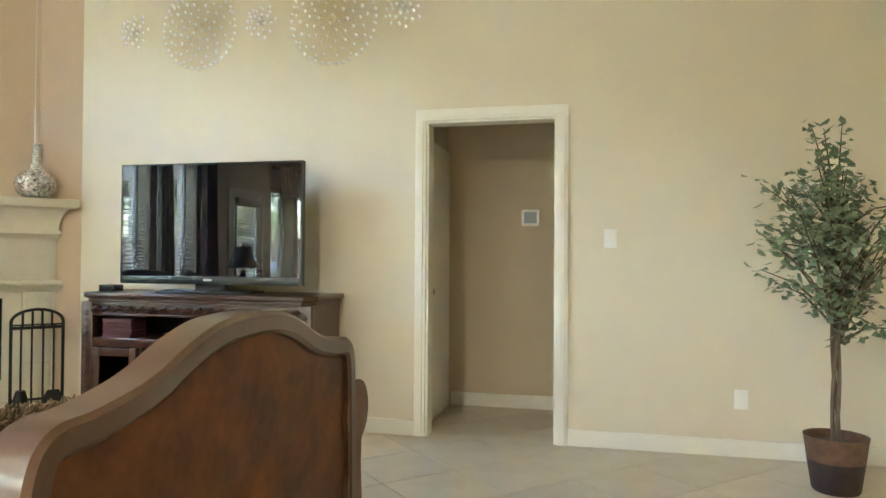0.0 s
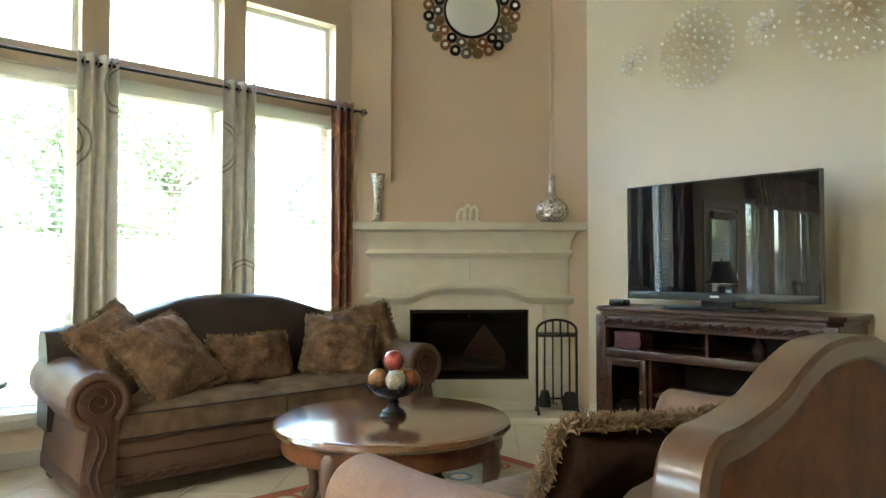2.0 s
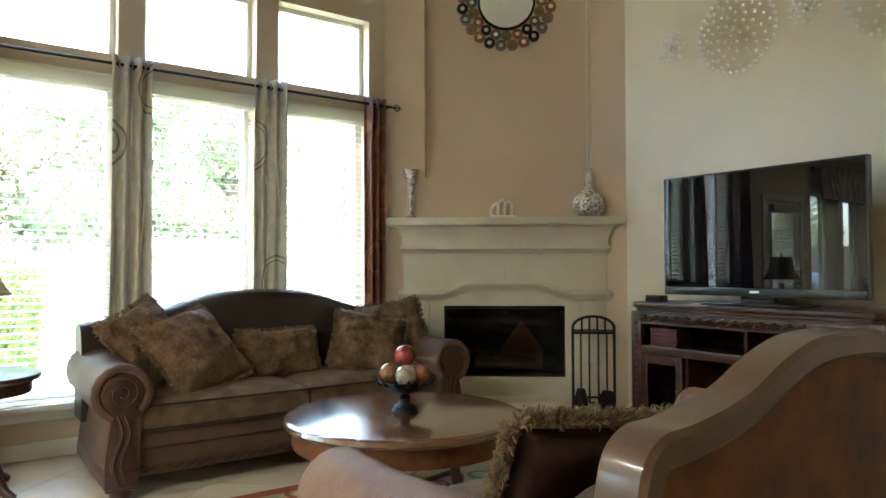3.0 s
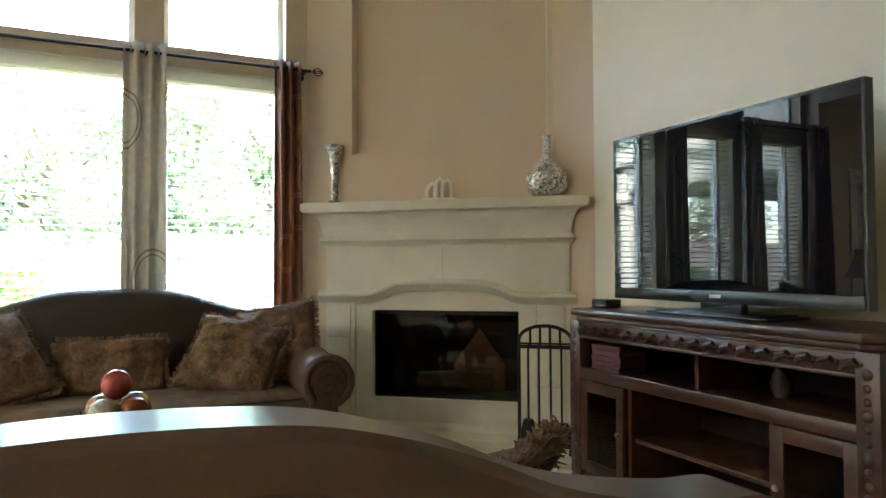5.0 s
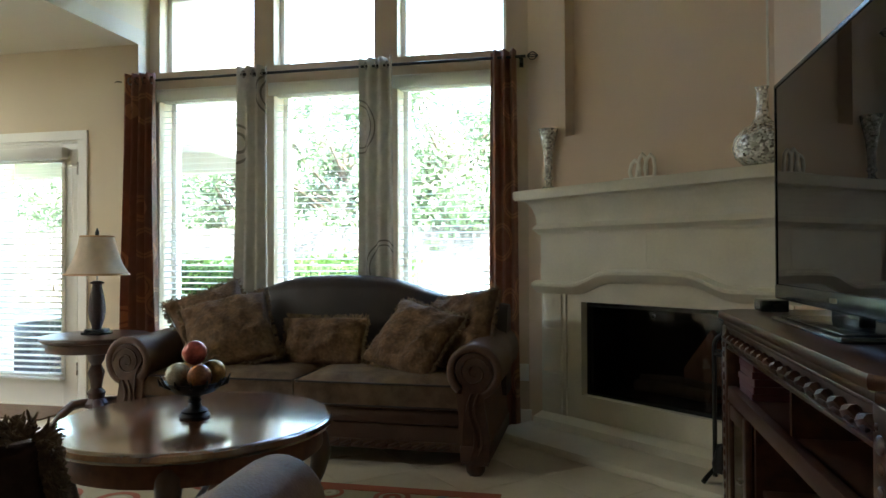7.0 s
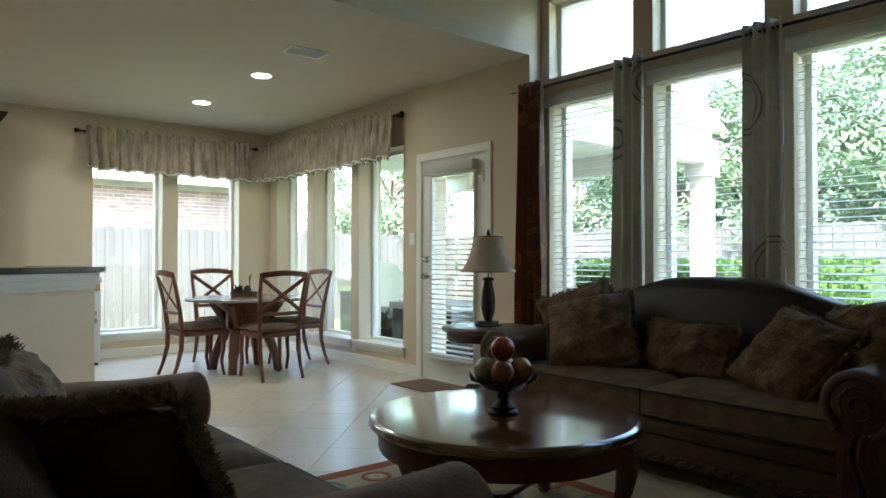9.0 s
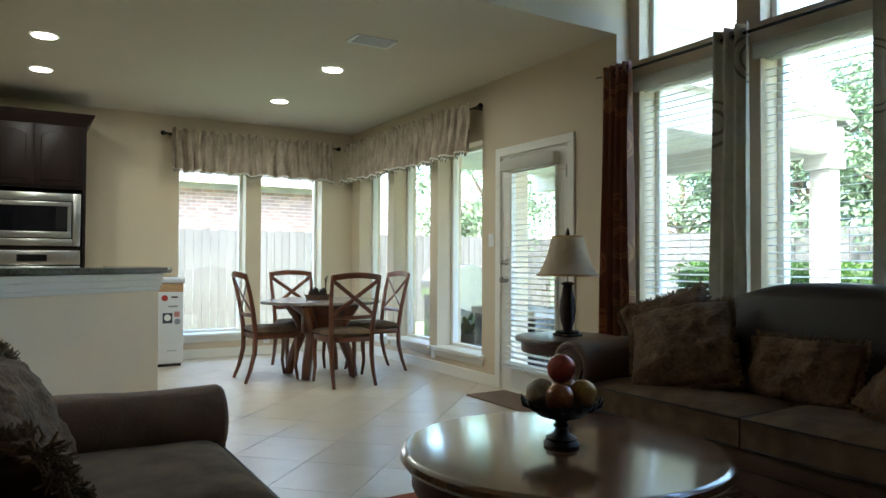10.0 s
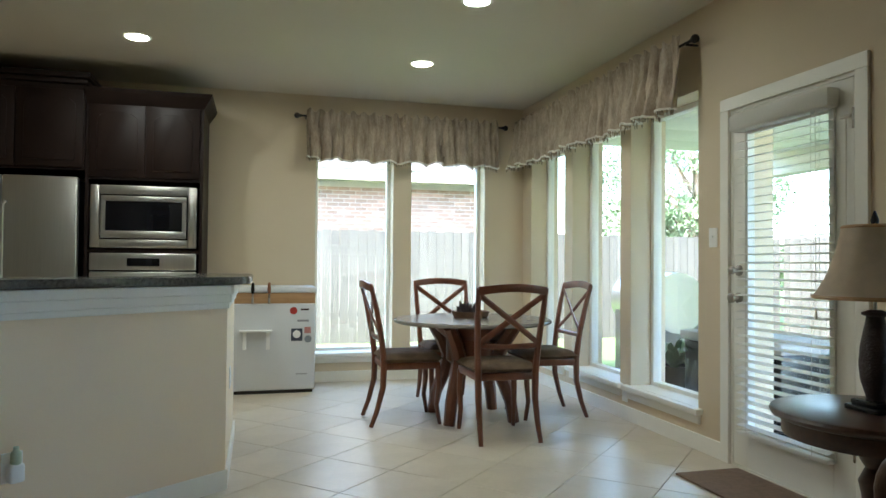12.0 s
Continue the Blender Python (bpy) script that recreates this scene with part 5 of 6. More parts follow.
for z, r in ((0.98, 0.028), (1.14, 0.024)):
    part("door_knob" if z < 1 else "deadbolt", lathe(B(), [(0.032, 0.0), (0.032, 0.008), (0.012, 0.012), (0.012, 0.035), (r, 0.045), (r, 0.062), (0.012, 0.07)], 18, pose(-0.375, 0.0, z, 90)), NICKEL, door)
part("cord_cleat", box(tube(B(), [(0.395, -0.012, 1.88), (0.395, -0.012, 1.36)], 0.003, 6), 0.365, 0.425, -0.018, -0.001, 1.875, 1.89, 0.003), CORD, door)
for z in (0.25, 1.05, 1.82):
    part("hinge", box(B(), 0.425, 0.437, -0.010, 0.002, z, z + 0.1, 0.002), NICKEL, door)
# cased opening and hall door
cs = B()
for x0, x1 in ((-1.205, -1.13), (-0.27, -0.195)):
    box(cs, x0, x1, YT - 0.018, YT, 0, 2.10, 0.004)
    box(cs, x0 + 0.02, x1 - 0.02, YT - 0.026, YT - 0.018, 0, 2.10, 0.003)
box(cs, -1.205, -0.195, YT - 0.018, YT, 2.10, 2.175, 0.004)
box(cs, -1.185, -0.215, YT - 0.026, YT - 0.018, 2.12, 2.155, 0.003)
box(cs, -1.13, -1.115, YT, YT + 0.13, 0, 2.10)
box(cs, -0.285, -0.27, YT, YT + 0.13, 0, 2.10)
box(cs, -1.115, -0.285, YT, YT + 0.13, 2.085, 2.10)
setting("opening_casing", cs, TRIM, "white moulded casing round the hall opening", "trim")
d2 = thing("door_2", pose(-1.215, 4.66, 0), "white hall door standing against the wall", "door", kind="structure")
part("door_leaf", box(B(), 0.0, 0.04, 0.0, 0.76, 0.01, 2.03, 0.004), TRIM, d2)
part("door_knob", ball(B(), (0.065, 0.06, 0.95), 0.026, 12, 8), NICKEL, d2)


# ---- baseboards ----
def skirting(name, x0, x1, y0, y1):
    bm = box(B(), x0, x1, y0, y1, 0.0, 0.105, 0.004)
    return setting(name, bm, TRIM, "white painted baseboard", "baseboard")


skirting("baseboard_screen_left", -3.80, -1.205, YT - 0.016, YT)
skirting("baseboard_screen_right", -0.195, XR, YT - 0.016, YT)
skirting("baseboard_living", XL, XL + 0.016, YS, 3.02)
skirting("baseboard_dining_left", XD, XD + 0.016, -0.41, YS)
skirting("baseboard_dining_right", XD, XD + 0.016, YF + 0.016, -1.46)
skirting("baseboard_far", XD, -1.86, YF, YF + 0.016)
skirting("baseboard_hall", -1.17, 1.1, YH - 0.016, YH)


def wall_plate(m, kind, label):
    o = thing("light_switch" if kind == "switch" else "wall_outlet", m, label, "switch" if kind == "switch" else "outlet")
    part("plate", box(B(), -0.040, 0.040, -0.006, 0.0, -0.060, 0.060, 0.003), PLATE, o)
    if kind == "switch":
        part("toggle", box(box(B(), -0.012, 0.012, -0.0075, -0.005, -0.024, 0.024), -0.004, 0.004, -0.016, -0.007, -0.002, 0.012), PLATE, o)
    else:
        for dz in (-0.022, 0.022):
            part("socket", box(B(), -0.015, 0.015, -0.0075, -0.005, dz - 0.014, dz + 0.014, 0.003), PLATE, o)


wall_plate(pose(0.065, YT, 1.315), "switch", "white light switch plate on the wall")
wall_plate(pose(0.835, YT, 0.345), "outlet", "white wall outlet plate")
wall_plate(pose(XD, -1.545, 1.34, 0, 0, 90), "switch", "white double light switch beside the patio door")
wall_plate(pose(XD, -2.60, 0.19, 0, 0, 90), "outlet", "white wall outlet under the dining windows")
wall_plate(pose(-3.9, YF, 0.19, 0, 0, 180), "outlet", "white wall outlet under the dining windows")
wall_plate(pose(XL, 2.96, 0.36, 0, 0, 90), "outlet", "white wall outlet beside the fireplace")
th = thing("thermostat", pose(-0.535, YH, 1.51), "white thermostat with grey screen on the hall wall", "thermostat")
part("case", box(B(), -0.07, 0.07, -0.03, 0, -0.065, 0.065, 0.008), PLATE, th)
part("display", box(B(), -0.05, 0.05, -0.033, -0.029, -0.045, 0.045), mat("lcd_grey", (0.30, 0.34, 0.40), 0.3, var=0.02, bump=0), th)

# ---- ceiling lights and vent ----
for x, y in ((-1.45, -1.15), (-1.45, -2.235), (-1.445, -3.30), (-3.60, -3.36), (-3.62, -1.95)):
    l_ = thing("recessed_light", pose(x, y, ZC), "round white recessed ceiling light switched on", "light", "recessed lights")
    part("trim_ring", lathe(B(), [(0.075, -0.002), (0.098, -0.002), (0.100, -0.005), (0.092, -0.010), (0.078, -0.008)], 32, cap=False), TRIM, l_)
    part("lens", lathe(B(), [(0.078, -0.006), (0.02, -0.009), (0.004, -0.009)], 32), CANGLOW, l_)
vt = thing("ceiling_vent", pose(-3.58, -1.06, ZC), "white metal ceiling air vent", "vent")
part("frame", box(box(box(box(B(), -0.17, 0.17, -0.10, -0.075, -0.012, -0.001, 0.003), -0.17, 0.17, 0.075, 0.10, -0.012, -0.001, 0.003), -0.17, -0.145, -0.075, 0.075, -0.012, -0.001), 0.145, 0.17, -0.075, 0.075, -0.012, -0.001), PLATE, vt)
part("backing", box(B(), -0.145, 0.145, -0.075, 0.075, -0.004, -0.001), BLACK, vt)
for k in range(9):
    part("slat", box(B(), -0.145, -0.01 + 0.155, -0.0015, 0.0015, -0.012, 0.006, m=pose(0, -0.066 + 0.0165 * k, -0.006, 35)), PLATE, vt)

# ---- ficus tree in a pot ----
FX, FY = 1.19, 3.93
pt = thing("potted_ficus_tree", pose(FX, FY, 0), "artificial ficus tree in a two-tone pot", "plant")
part("pot", lathe(B(), [(0.105, 0.0), (0.114, 0.01), (0.136, 0.16), (0.134, 0.16), (0.105, 0.02)], 28), POT, pt)
part("pot_rim", lathe(B(), [(0.136, 0.16), (0.150, 0.27), (0.154, 0.285), (0.146, 0.285), (0.140, 0.26), (0.128, 0.16)], 28, cap=False), POTRIM, pt)
part("soil", lathe(B(), [(0.138, 0.24), (0.02, 0.25)], 20), BARK, pt)
tr_ = B()
for k in range(3):
    tube(tr_, [(0.016 * math.cos(2.1 * k + z * 5), 0.016 * math.sin(2.1 * k + z * 5), 0.23 + z) for z in [0.1 * i for i in range(9)]], 0.010, 8)
rd = random.Random(12)
lv = B()
tips = []
for k in range(60):
    a, zz = rd.uniform(0, 6.28), rd.uniform(0.74, 1.42)
    out, up = rd.uniform(0.12, 0.42), rd.uniform(0.02, 0.55)
    if zz + up > 1.6:
        out *= 0.75
    st = Vector((0, 0, zz - 0.05))
    en = Vector((out * math.cos(a), out * math.sin(a), zz + up))
    md = (st + en) / 2 + Vector((0, 0, 0.05))
    tube(tr_, [st, md, en], [0.008, 0.005, 0.002], 5)
    for q in range(28):
        t = 0.25 + 0.8 * q / 27
        p = st.lerp(md, min(1, t * 2)) if t < 0.5 else md.lerp(en, t * 2 - 1)
        p = p + Vector((rd.uniform(-0.05, 0.05), rd.uniform(-0.05, 0.05), rd.uniform(-0.05, 0.04)))
        d = Vector((rd.uniform(-1, 1), rd.uniform(-1, 1), rd.uniform(-0.9, 0.4))).normalized()
        s = d.cross(Vector((rd.uniform(-0.4, 0.4), rd.uniform(-0.4, 0.4), 1))).normalized()
        nn = d.cross(s)
        L, W = rd.uniform(0.042, 0.070), rd.uniform(0.013, 0.021)
        vs = [lv.verts.new(p + d * L * u + s * W * w_ + nn * h) for u, w_, h in ((0, 0, 0), (0.35, 1, 0.004), (0.75, 0.7, 0.0), (1, 0, -0.008), (0.75, -0.7, 0.0), (0.35, -1, 0.004))]
        lv.faces.new(vs)
part("trunk", tr_, BARK, pt)
tagged(part("foliage", lv, LEAF, pt, "dark green pointed leaves", smooth=0), kind="stuff")

# ---- dining set ----
DX, DY = -3.91, -2.92
dt = thing("dining_table", pose(DX, DY, 0), "round dining table with grey top and dark legs", "table")
part("tabletop", lathe(B(), [(0.02, 0.72), (0.585, 0.72), (0.60, 0.728), (0.60, 0.74), (0.59, 0.75), (0.02, 0.75)], 64), GREYTOP, dt, "pale grey polished round top")
part("hub", lathe(B(), [(0.16, 0.40), (0.20, 0.44), (0.20, 0.60), (0.30, 0.68), (0.34, 0.72)], 24), CHAIRWOOD, dt)
for k in range(4):
    a = radians(45 + 90 * k)
    u = Vector((math.cos(a), math.sin(a), 0))
    part("leg", tube(B(), [u * r + Vector((0, 0, z)) for r, z in ((0.36, 0.715), (0.26, 0.58), (0.20, 0.46), (0.25, 0.32), (0.32, 0.16), (0.35, 0.0))], [0.05, 0.055, 0.06, 0.052, 0.046, 0.042], 8), CHAIRWOOD, dt)


def dining_chair(m):
    c = thing("dining_chair", m, "reddish wood cross-back dining chair with padded seat", "chair", "chairs round the dining table")
    part("seat", pad(B(), 0.46, 0.45, 0.085, pose(0, -0.01, 0.475), p=6, n=12), CUSHION, c, "grey-brown upholstered seat", smooth=60)
    part("seat_frame", box(B(), -0.215, 0.215, -0.215, 0.205, 0.40, 0.45, 0.008), CHAIRWOOD, c)
    for sx in (-1, 1):
        pb = [(sx * 0.205, 0.29, 0.0), (sx * 0.20, 0.245, 0.12), (sx * 0.198, 0.205, 0.28), (sx * 0.20, 0.20, 0.45), (sx * 0.212, 0.225, 0.65), (sx * 0.225, 0.26, 0.83), (sx * 0.232, 0.305, 1.01)]
        part("back_post", tube(B(), pb, [0.015, 0.018, 0.022, 0.024, 0.021, 0.019, 0.016], 8), CHAIRWOOD, c)
        part("front_leg", tube(B(), [(sx * 0.20, -0.20, 0.42), (sx * 0.205, -0.205, 0.28), (sx * 0.20, -0.19, 0.14), (sx * 0.205, -0.215, 0.0)], [0.024, 0.021, 0.017, 0.014], 8), CHAIRWOOD, c)
        part("cross_slat", tube(B(), [(-sx * 0.215, 0.228, 0.64), (0, 0.262 + 0.006 * sx, 0.80), (sx * 0.222, 0.292, 0.965)], 0.019, 6, flat=0.45), CHAIRWOOD, c)
    top = B()
    pts = [(-0.235 + 0.47 * i / 10, 1.0 + 0.022 * math.sin(math.pi * i / 10)) for i in range(11)]
    rings = []
    for x, z in pts:
        yy = 0.302 + 0.03 * (1 - (x / 0.235) ** 2)
        rings.append([top.verts.new((x, yy + dy, z + dz)) for dy, dz in ((-0.012, -0.035), (0.012, -0.035), (0.016, 0.0), (0.012, 0.018), (-0.008, 0.018), (-0.014, 0.0))])
    for p, q in zip(rings, rings[1:]):
        for i in range(6):
            top.faces.new((p[i], q[i], q[(i + 1) % 6], p[(i + 1) % 6]))
    top.faces.new(rings[0])
    top.faces.new(rings[-1][::-1])
    part("top_rail", top, CHAIRWOOD, c)
    part("lower_rail", tube(B(), [(-0.21, 0.225, 0.63), (0, 0.243, 0.625), (0.21, 0.225, 0.63)], 0.018, 6, flat=0.6), CHAIRWOOD, c)
    return c


ch = dining_chair(pose(-3.915, -2.37, 0, 0, 0, 0))
copy_thing(ch, pose(-3.40, -2.96, 0, 0, 0, -90))
copy_thing(ch, pose(-4.48, -2.92, 0, 0, 0, 90))
copy_thing(ch, pose(-3.89, -3.50, 0, 0, 0, 180))
bk = thing("woven_basket", pose(-3.92, -3.0, 0.751), "small brown basket with greenery on the dining table", "basket")
part("tray", lathe(B(), [(0.13, 0.0), (0.15, 0.05), (0.14, 0.05), (0.12, 0.012)], 20), POTRIM, bk)
gm = B()
rd = random.Random(5)
for k in range(26):
    a, r = rd.uniform(0, 6.28), rd.uniform(0, 0.10)
    tube(gm, [(r * math.cos(a), r * math.sin(a), 0.02), (r * 1.1 * math.cos(a), r * 1.1 * math.sin(a), rd.uniform(0.06, 0.13))], [0.018, 0.010], 5)
part("contents", gm, POT, bk)
part("sprig", tube(tube(B(), [(-0.06, 0, 0.04), (-0.065, 0, 0.16), (-0.08, 0.01, 0.24)], 0.006, 5), [(-0.06, 0.02, 0.04), (-0.05, 0.02, 0.22)], 0.006, 5), BARK, bk)
o = tagged(mesh_object("door_mat", box(B(), -4.985, -4.58, -1.27, -0.44, 0.001, 0.014, 0.005), MATBROWN), "brown fibre mat on the floor at the patio door", "mat")

# ---- keg freezer ----
fz = thing("chest_freezer", pose(-2.47, -4.45, 0), "white chest freezer with wooden collar and beer taps", "freezer")
part("body", box(B(), -0.36, 0.36, -0.25, 0.24, 0.03, 0.80, 0.015, 3), FREEZER, fz)
part("collar", box(B(), -0.355, 0.355, -0.245, 0.235, 0.80, 0.895, 0.003), PINE, fz, "pine board collar")
part("lid", box(B(), -0.37, 0.37, -0.26, 0.245, 0.895, 0.95, 0.014, 3), FREEZER, fz)
part("base", box(B(), -0.34, 0.34, -0.235, 0.22, 0.0, 0.035), BLACK, fz)
fz.matrix_world = pose(-2.47, -4.45, 0, 0, 0, 180)
for x in (-0.19, -0.05):
    tp = part("tap", tube(tube(B(), [(x, -0.245, 0.845), (x, -0.30, 0.845), (x, -0.32, 0.80)], 0.011, 8), [(x, -0.29, 0.845), (x, -0.295, 0.90)], 0.008, 8), NICKEL, fz)
    part("tap_handle", lathe(B(), [(0.010, 0), (0.016, 0.03), (0.012, 0.09), (0.006, 0.10)], 10, pose(x, -0.295, 0.89)), BLACK if x < -0.1 else COPPER, tp)
part("drip_tray", box(box(box(B(), -0.30, -0.02, -0.34, -0.25, 0.555, 0.568, 0.003), -0.07, -0.04, -0.31, -0.25, 0.40, 0.555), -0.27, -0.24, -0.31, -0.25, 0.40, 0.555), PLATE, fz)
STK = [(0.165, 0.735, 0.033, 0.033, (0.45, 0.05, 0.04)), (0.265, 0.745, 0.035, 0.008, (0.06, 0.03, 0.03)), (0.25, 0.645, 0.05, 0.009, (0.35, 0.35, 0.37)), (0.195, 0.52, 0.05, 0.055, (0.06, 0.07, 0.10)), (0.29, 0.56, 0.028, 0.028, (0.55, 0.25, 0.22)), (0.295, 0.48, 0.032, 0.032, (0.30, 0.33, 0.38)), (0.24, 0.17, 0.05, 0.006, (0.45, 0.45, 0.46))]
for i, (x, z, w, h, col) in enumerate(STK):
    sm = mat("sticker_%d" % i, col, 0.5, var=0.1, bump=0)
    if i in (0, 5):
        part("sticker", lathe(B(), [(w, 0.0), (w, 0.0015)], 20, pose(x, -0.2505, z, 90)), sm, fz)
    else:
        part("sticker", box(B(), x - w, x + w, -0.2525, -0.2495, z - h, z + h), sm, fz)
part("sticker_badge", lathe(B(), [(0.035, 0.0), (0.035, 0.002)], 18, pose(0.195, -0.2515, 0.525, 90)), PLATE, fz)

# ---- kitchen bar ----
BAR = pose(-2.17, -1.60, 0, 0, 0, 39)
bw = B()
box(bw, 0.0, 1.6, -0.14, 0.0, -0.02, 1.045, m=BAR)
box(bw, -2.17, -2.03, -2.75, -1.615, -0.02, 1.045)
setting("bar_wall", bw, mat("bar_paint_warm_beige", (0.92, 0.775, 0.575), 0.6, var=0.02, scale=1.5, bump=0.08, bscale=160), "half-height painted kitchen bar wall", "wall")
tr2 = B()
box(tr2, 0.0, 1.6, 0.0, 0.014, 0.0, 0.10, 0.004, m=BAR)
box(tr2, -2.184, -2.17, -2.75, -1.60, 0.0, 0.10, 0.004)
for d, z0, z1 in ((0.012, 0.925, 0.955), (0.022, 0.955, 1.000), (0.034, 1.000, 1.045)):
    box(tr2, 0.0, 1.6, 0.0, d, z0, z1, 0.005, m=BAR)
    box(tr2, -2.17 - d, -2.17, -2.75, -1.60, z0, z1, 0.005)
setting("bar_trim", tr2, TRIM, "white trim along the bar wall", "trim")
top = B()
u = Vector((math.cos(radians(39)), math.sin(radians(39))))
nrm = Vector((-u.y, u.x))
c0 = Vector((-2.17, -1.60))
outl = [c0 + u * 1.62 + nrm * 0.05, c0 + nrm * 0.05 - u * 0.02, Vector((-2.275, -1.70)), Vector((-2.29, -1.78)), Vector((-2.29, -2.75)), Vector((-1.90, -2.75)), Vector((-1.90, -1.85)), c0 + u * 1.62 - nrm * 0.34]
lo = [top.verts.new((p.x, p.y, 1.047)) for p in outl]
hi = [top.verts.new((p.x, p.y, 1.087)) for p in outl]
top.faces.new(lo[::-1])
top.faces.new(hi)
for i in range(len(outl)):
    j = (i + 1) % len(outl)
    top.faces.new((lo[i], lo[j], hi[j], hi[i]))
bmesh.ops.bevel(top, geom=[e for e in top.edges if abs(e.verts[0].co.z - e.verts[1].co.z) < 0.001], offset=0.008, segments=2, affect="EDGES")
o = tagged(mesh_object("bar_countertop", top, GRANITE, 40), "dark granite bar top on the half wall", "countertop")
wall_plate(BAR @ pose(1.005, 0, 0.345, 0, 0, 180), "outlet", "white wall outlet on the bar wall")
pl = thing("plug_in_freshener", BAR @ pose(1.005, 0, 0.345, 0, 0, 180), "pale green plug-in air freshener in the wall outlet", "air freshener")
part("body", box(B(), -0.026, 0.030, -0.055, -0.008, -0.055, 0.020, 0.010, 3), PLATE, pl)
part("bottle", lathe(B(), [(0.016, -0.015), (0.020, -0.008), (0.020, 0.030), (0.010, 0.042), (0.010, 0.055)], 16, pose(0.002, -0.034, 0.03)), mat("green_gel", (0.55, 0.66, 0.50), 0.3, var=0.1), pl)
wall_plate(pose(-2.17, -2.05, 0.50, 0, 0, -90), "outlet", "beige outlet on the end of the bar wall")


# ---- tall kitchen cabinets and appliances; front at y = -4.05 ----
def cab_door(x0, x1, z0, z1, y, parent, arch=False):
    d = part("door", box(B(), x0, x1, y, y + 0.02, z0, z1, 0.004), CABINET, parent)
    f = 0.055
    pts = [(x0 + f, z0 + f), (x1 - f, z0 + f)]
    cx, hw = (x0 + x1) / 2, (x1 - x0) / 2 - f
    pts += [(cx + hw * math.cos(radians(a)), z1 - f - 0.07 + 0.07 * math.sin(radians(a))) for a in range(0, 181, 15)] if arch else [(x1 - f, z1 - f), (x0 + f, z1 - f)]
    part("raised_panel", prism(B(), pts, y + 0.012, y + 0.030, bevel=0.008), CABINET, d)
    return d


YC = -4.05
oc = thing("oven_cabinet", pose(0, 0, 0), "tall espresso wood cabinet holding built-in ovens", "cabinet")
cb = B()
box(cb, -1.86, -1.835, YF + 0.01, YC, 0.0, 2.52)
box(cb, -1.835, -0.975, YF + 0.01, YC, 1.835, 2.52)
box(cb, -1.835, -0.975, YF + 0.01, YC, 0.0, 0.55)
box(cb, -1.835, -0.975, YF + 0.01, YF + 0.03, 0.55, 1.835)
part("carcass", cb, CABINET, oc)
part("oven_shelf", box(B(), -1.835, -0.975, YF + 0.03, YC, 1.235, 1.265), CABINET, oc)
part("side_panel", box(B(), -0.975, -0.95, YF + 0.01, YC, 0.0, 2.52), CABINET, oc)
cr2 = B()
for e0, e1, z0, z1 in ((0.0, 0.02, 2.46, 2.49), (0.02, 0.06, 2.49, 2.55), (0.06, 0.07, 2.55, 2.58)):
    a = [cr2.verts.new(v) for v in ((-1.86 - e0, YF + 0.01, z0), (-1.86 - e0, YC + e0, z0), (-0.95, YC + e0, z0), (-0.95, YF + 0.01, z0))]
    b = [cr2.verts.new(v) for v in ((-1.86 - e1, YF + 0.01, z1), (-1.86 - e1, YC + e1, z1), (-0.95, YC + e1, z1), (-0.95, YF + 0.01, z1))]
    cr2.faces.new(a[::-1])
    cr2.faces.new(b)
    for i in range(4):
        cr2.faces.new((a[i], a[(i + 1) % 4], b[(i + 1) % 4], b[i]))
part("crown", cr2, CABINET, oc)
cab_door(-1.83, -1.41, 1.86, 2.45, YC, oc, True)
cab_door(-1.40, -0.98, 1.86, 2.45, YC, oc, True)
cab_door(-1.83, -0.98, 0.10, 0.53, YC, oc)
mw = thing("microwave_oven", pose(0, 0, 0), "built-in stainless steel microwave oven", "microwave")
part("trim_kit", box(box(box(box(B(), -1.815, -1.745, YC - 0.02, YC + 0.025, 1.275, 1.79, 0.008), -1.065, -0.995, YC - 0.02, YC + 0.025, 1.275, 1.79, 0.008), -1.745, -1.065, YC - 0.02, YC + 0.025, 1.275, 1.345, 0.008), -1.745, -1.065, YC - 0.02, YC + 0.025, 1.715, 1.79, 0.008), STEEL, mw)
part("body", box(B(), -1.74, -1.07, YF + 0.1, YC + 0.005, 1.35, 1.71), BLACK, mw)
part("door_frame", box(box(box(box(B(), -1.735, -1.075, YC + 0.005, YC + 0.03, 1.355, 1.415, 0.006), -1.735, -1.075, YC + 0.005, YC + 0.03, 1.66, 1.705, 0.006), -1.735, -1.70, YC + 0.005, YC + 0.03, 1.415, 1.66), -1.11, -1.075, YC + 0.005, YC + 0.03, 1.415, 1.66), STEEL, mw)
part("door_window", box(B(), -1.70, -1.11, YC + 0.005, YC + 0.02, 1.415, 1.66), SCREEN, mw)
part("control_panel", box(B(), -1.69, -1.60, YC + 0.02, YC + 0.024, 1.43, 1.645), BLACK, mw)
ov = thing("wall_oven", pose(0, 0, 0), "built-in stainless steel wall oven", "oven")
part("control_fascia", box(B(), -1.815, -0.995, YC - 0.02, YC + 0.03, 1.09, 1.232, 0.012, 3), STEEL, ov)
part("display", box(B(), -1.53, -1.28, YC + 0.03, YC + 0.033, 1.125, 1.19), SCREEN, ov)
part("door", box(B(), -1.815, -0.995, YC - 0.02, YC + 0.03, 0.58, 1.08, 0.01), STEEL, ov)
part("door_window", box(B(), -1.65, -1.16, YC + 0.03, YC + 0.034, 0.66, 0.92), SCREEN, ov)
part("handle", tube(B(), [(-1.74, YC + 0.03, 1.02), (-1.74, YC + 0.075, 1.02), (-1.07, YC + 0.075, 1.02), (-1.07, YC + 0.03, 1.02)], 0.012), STEEL, ov)
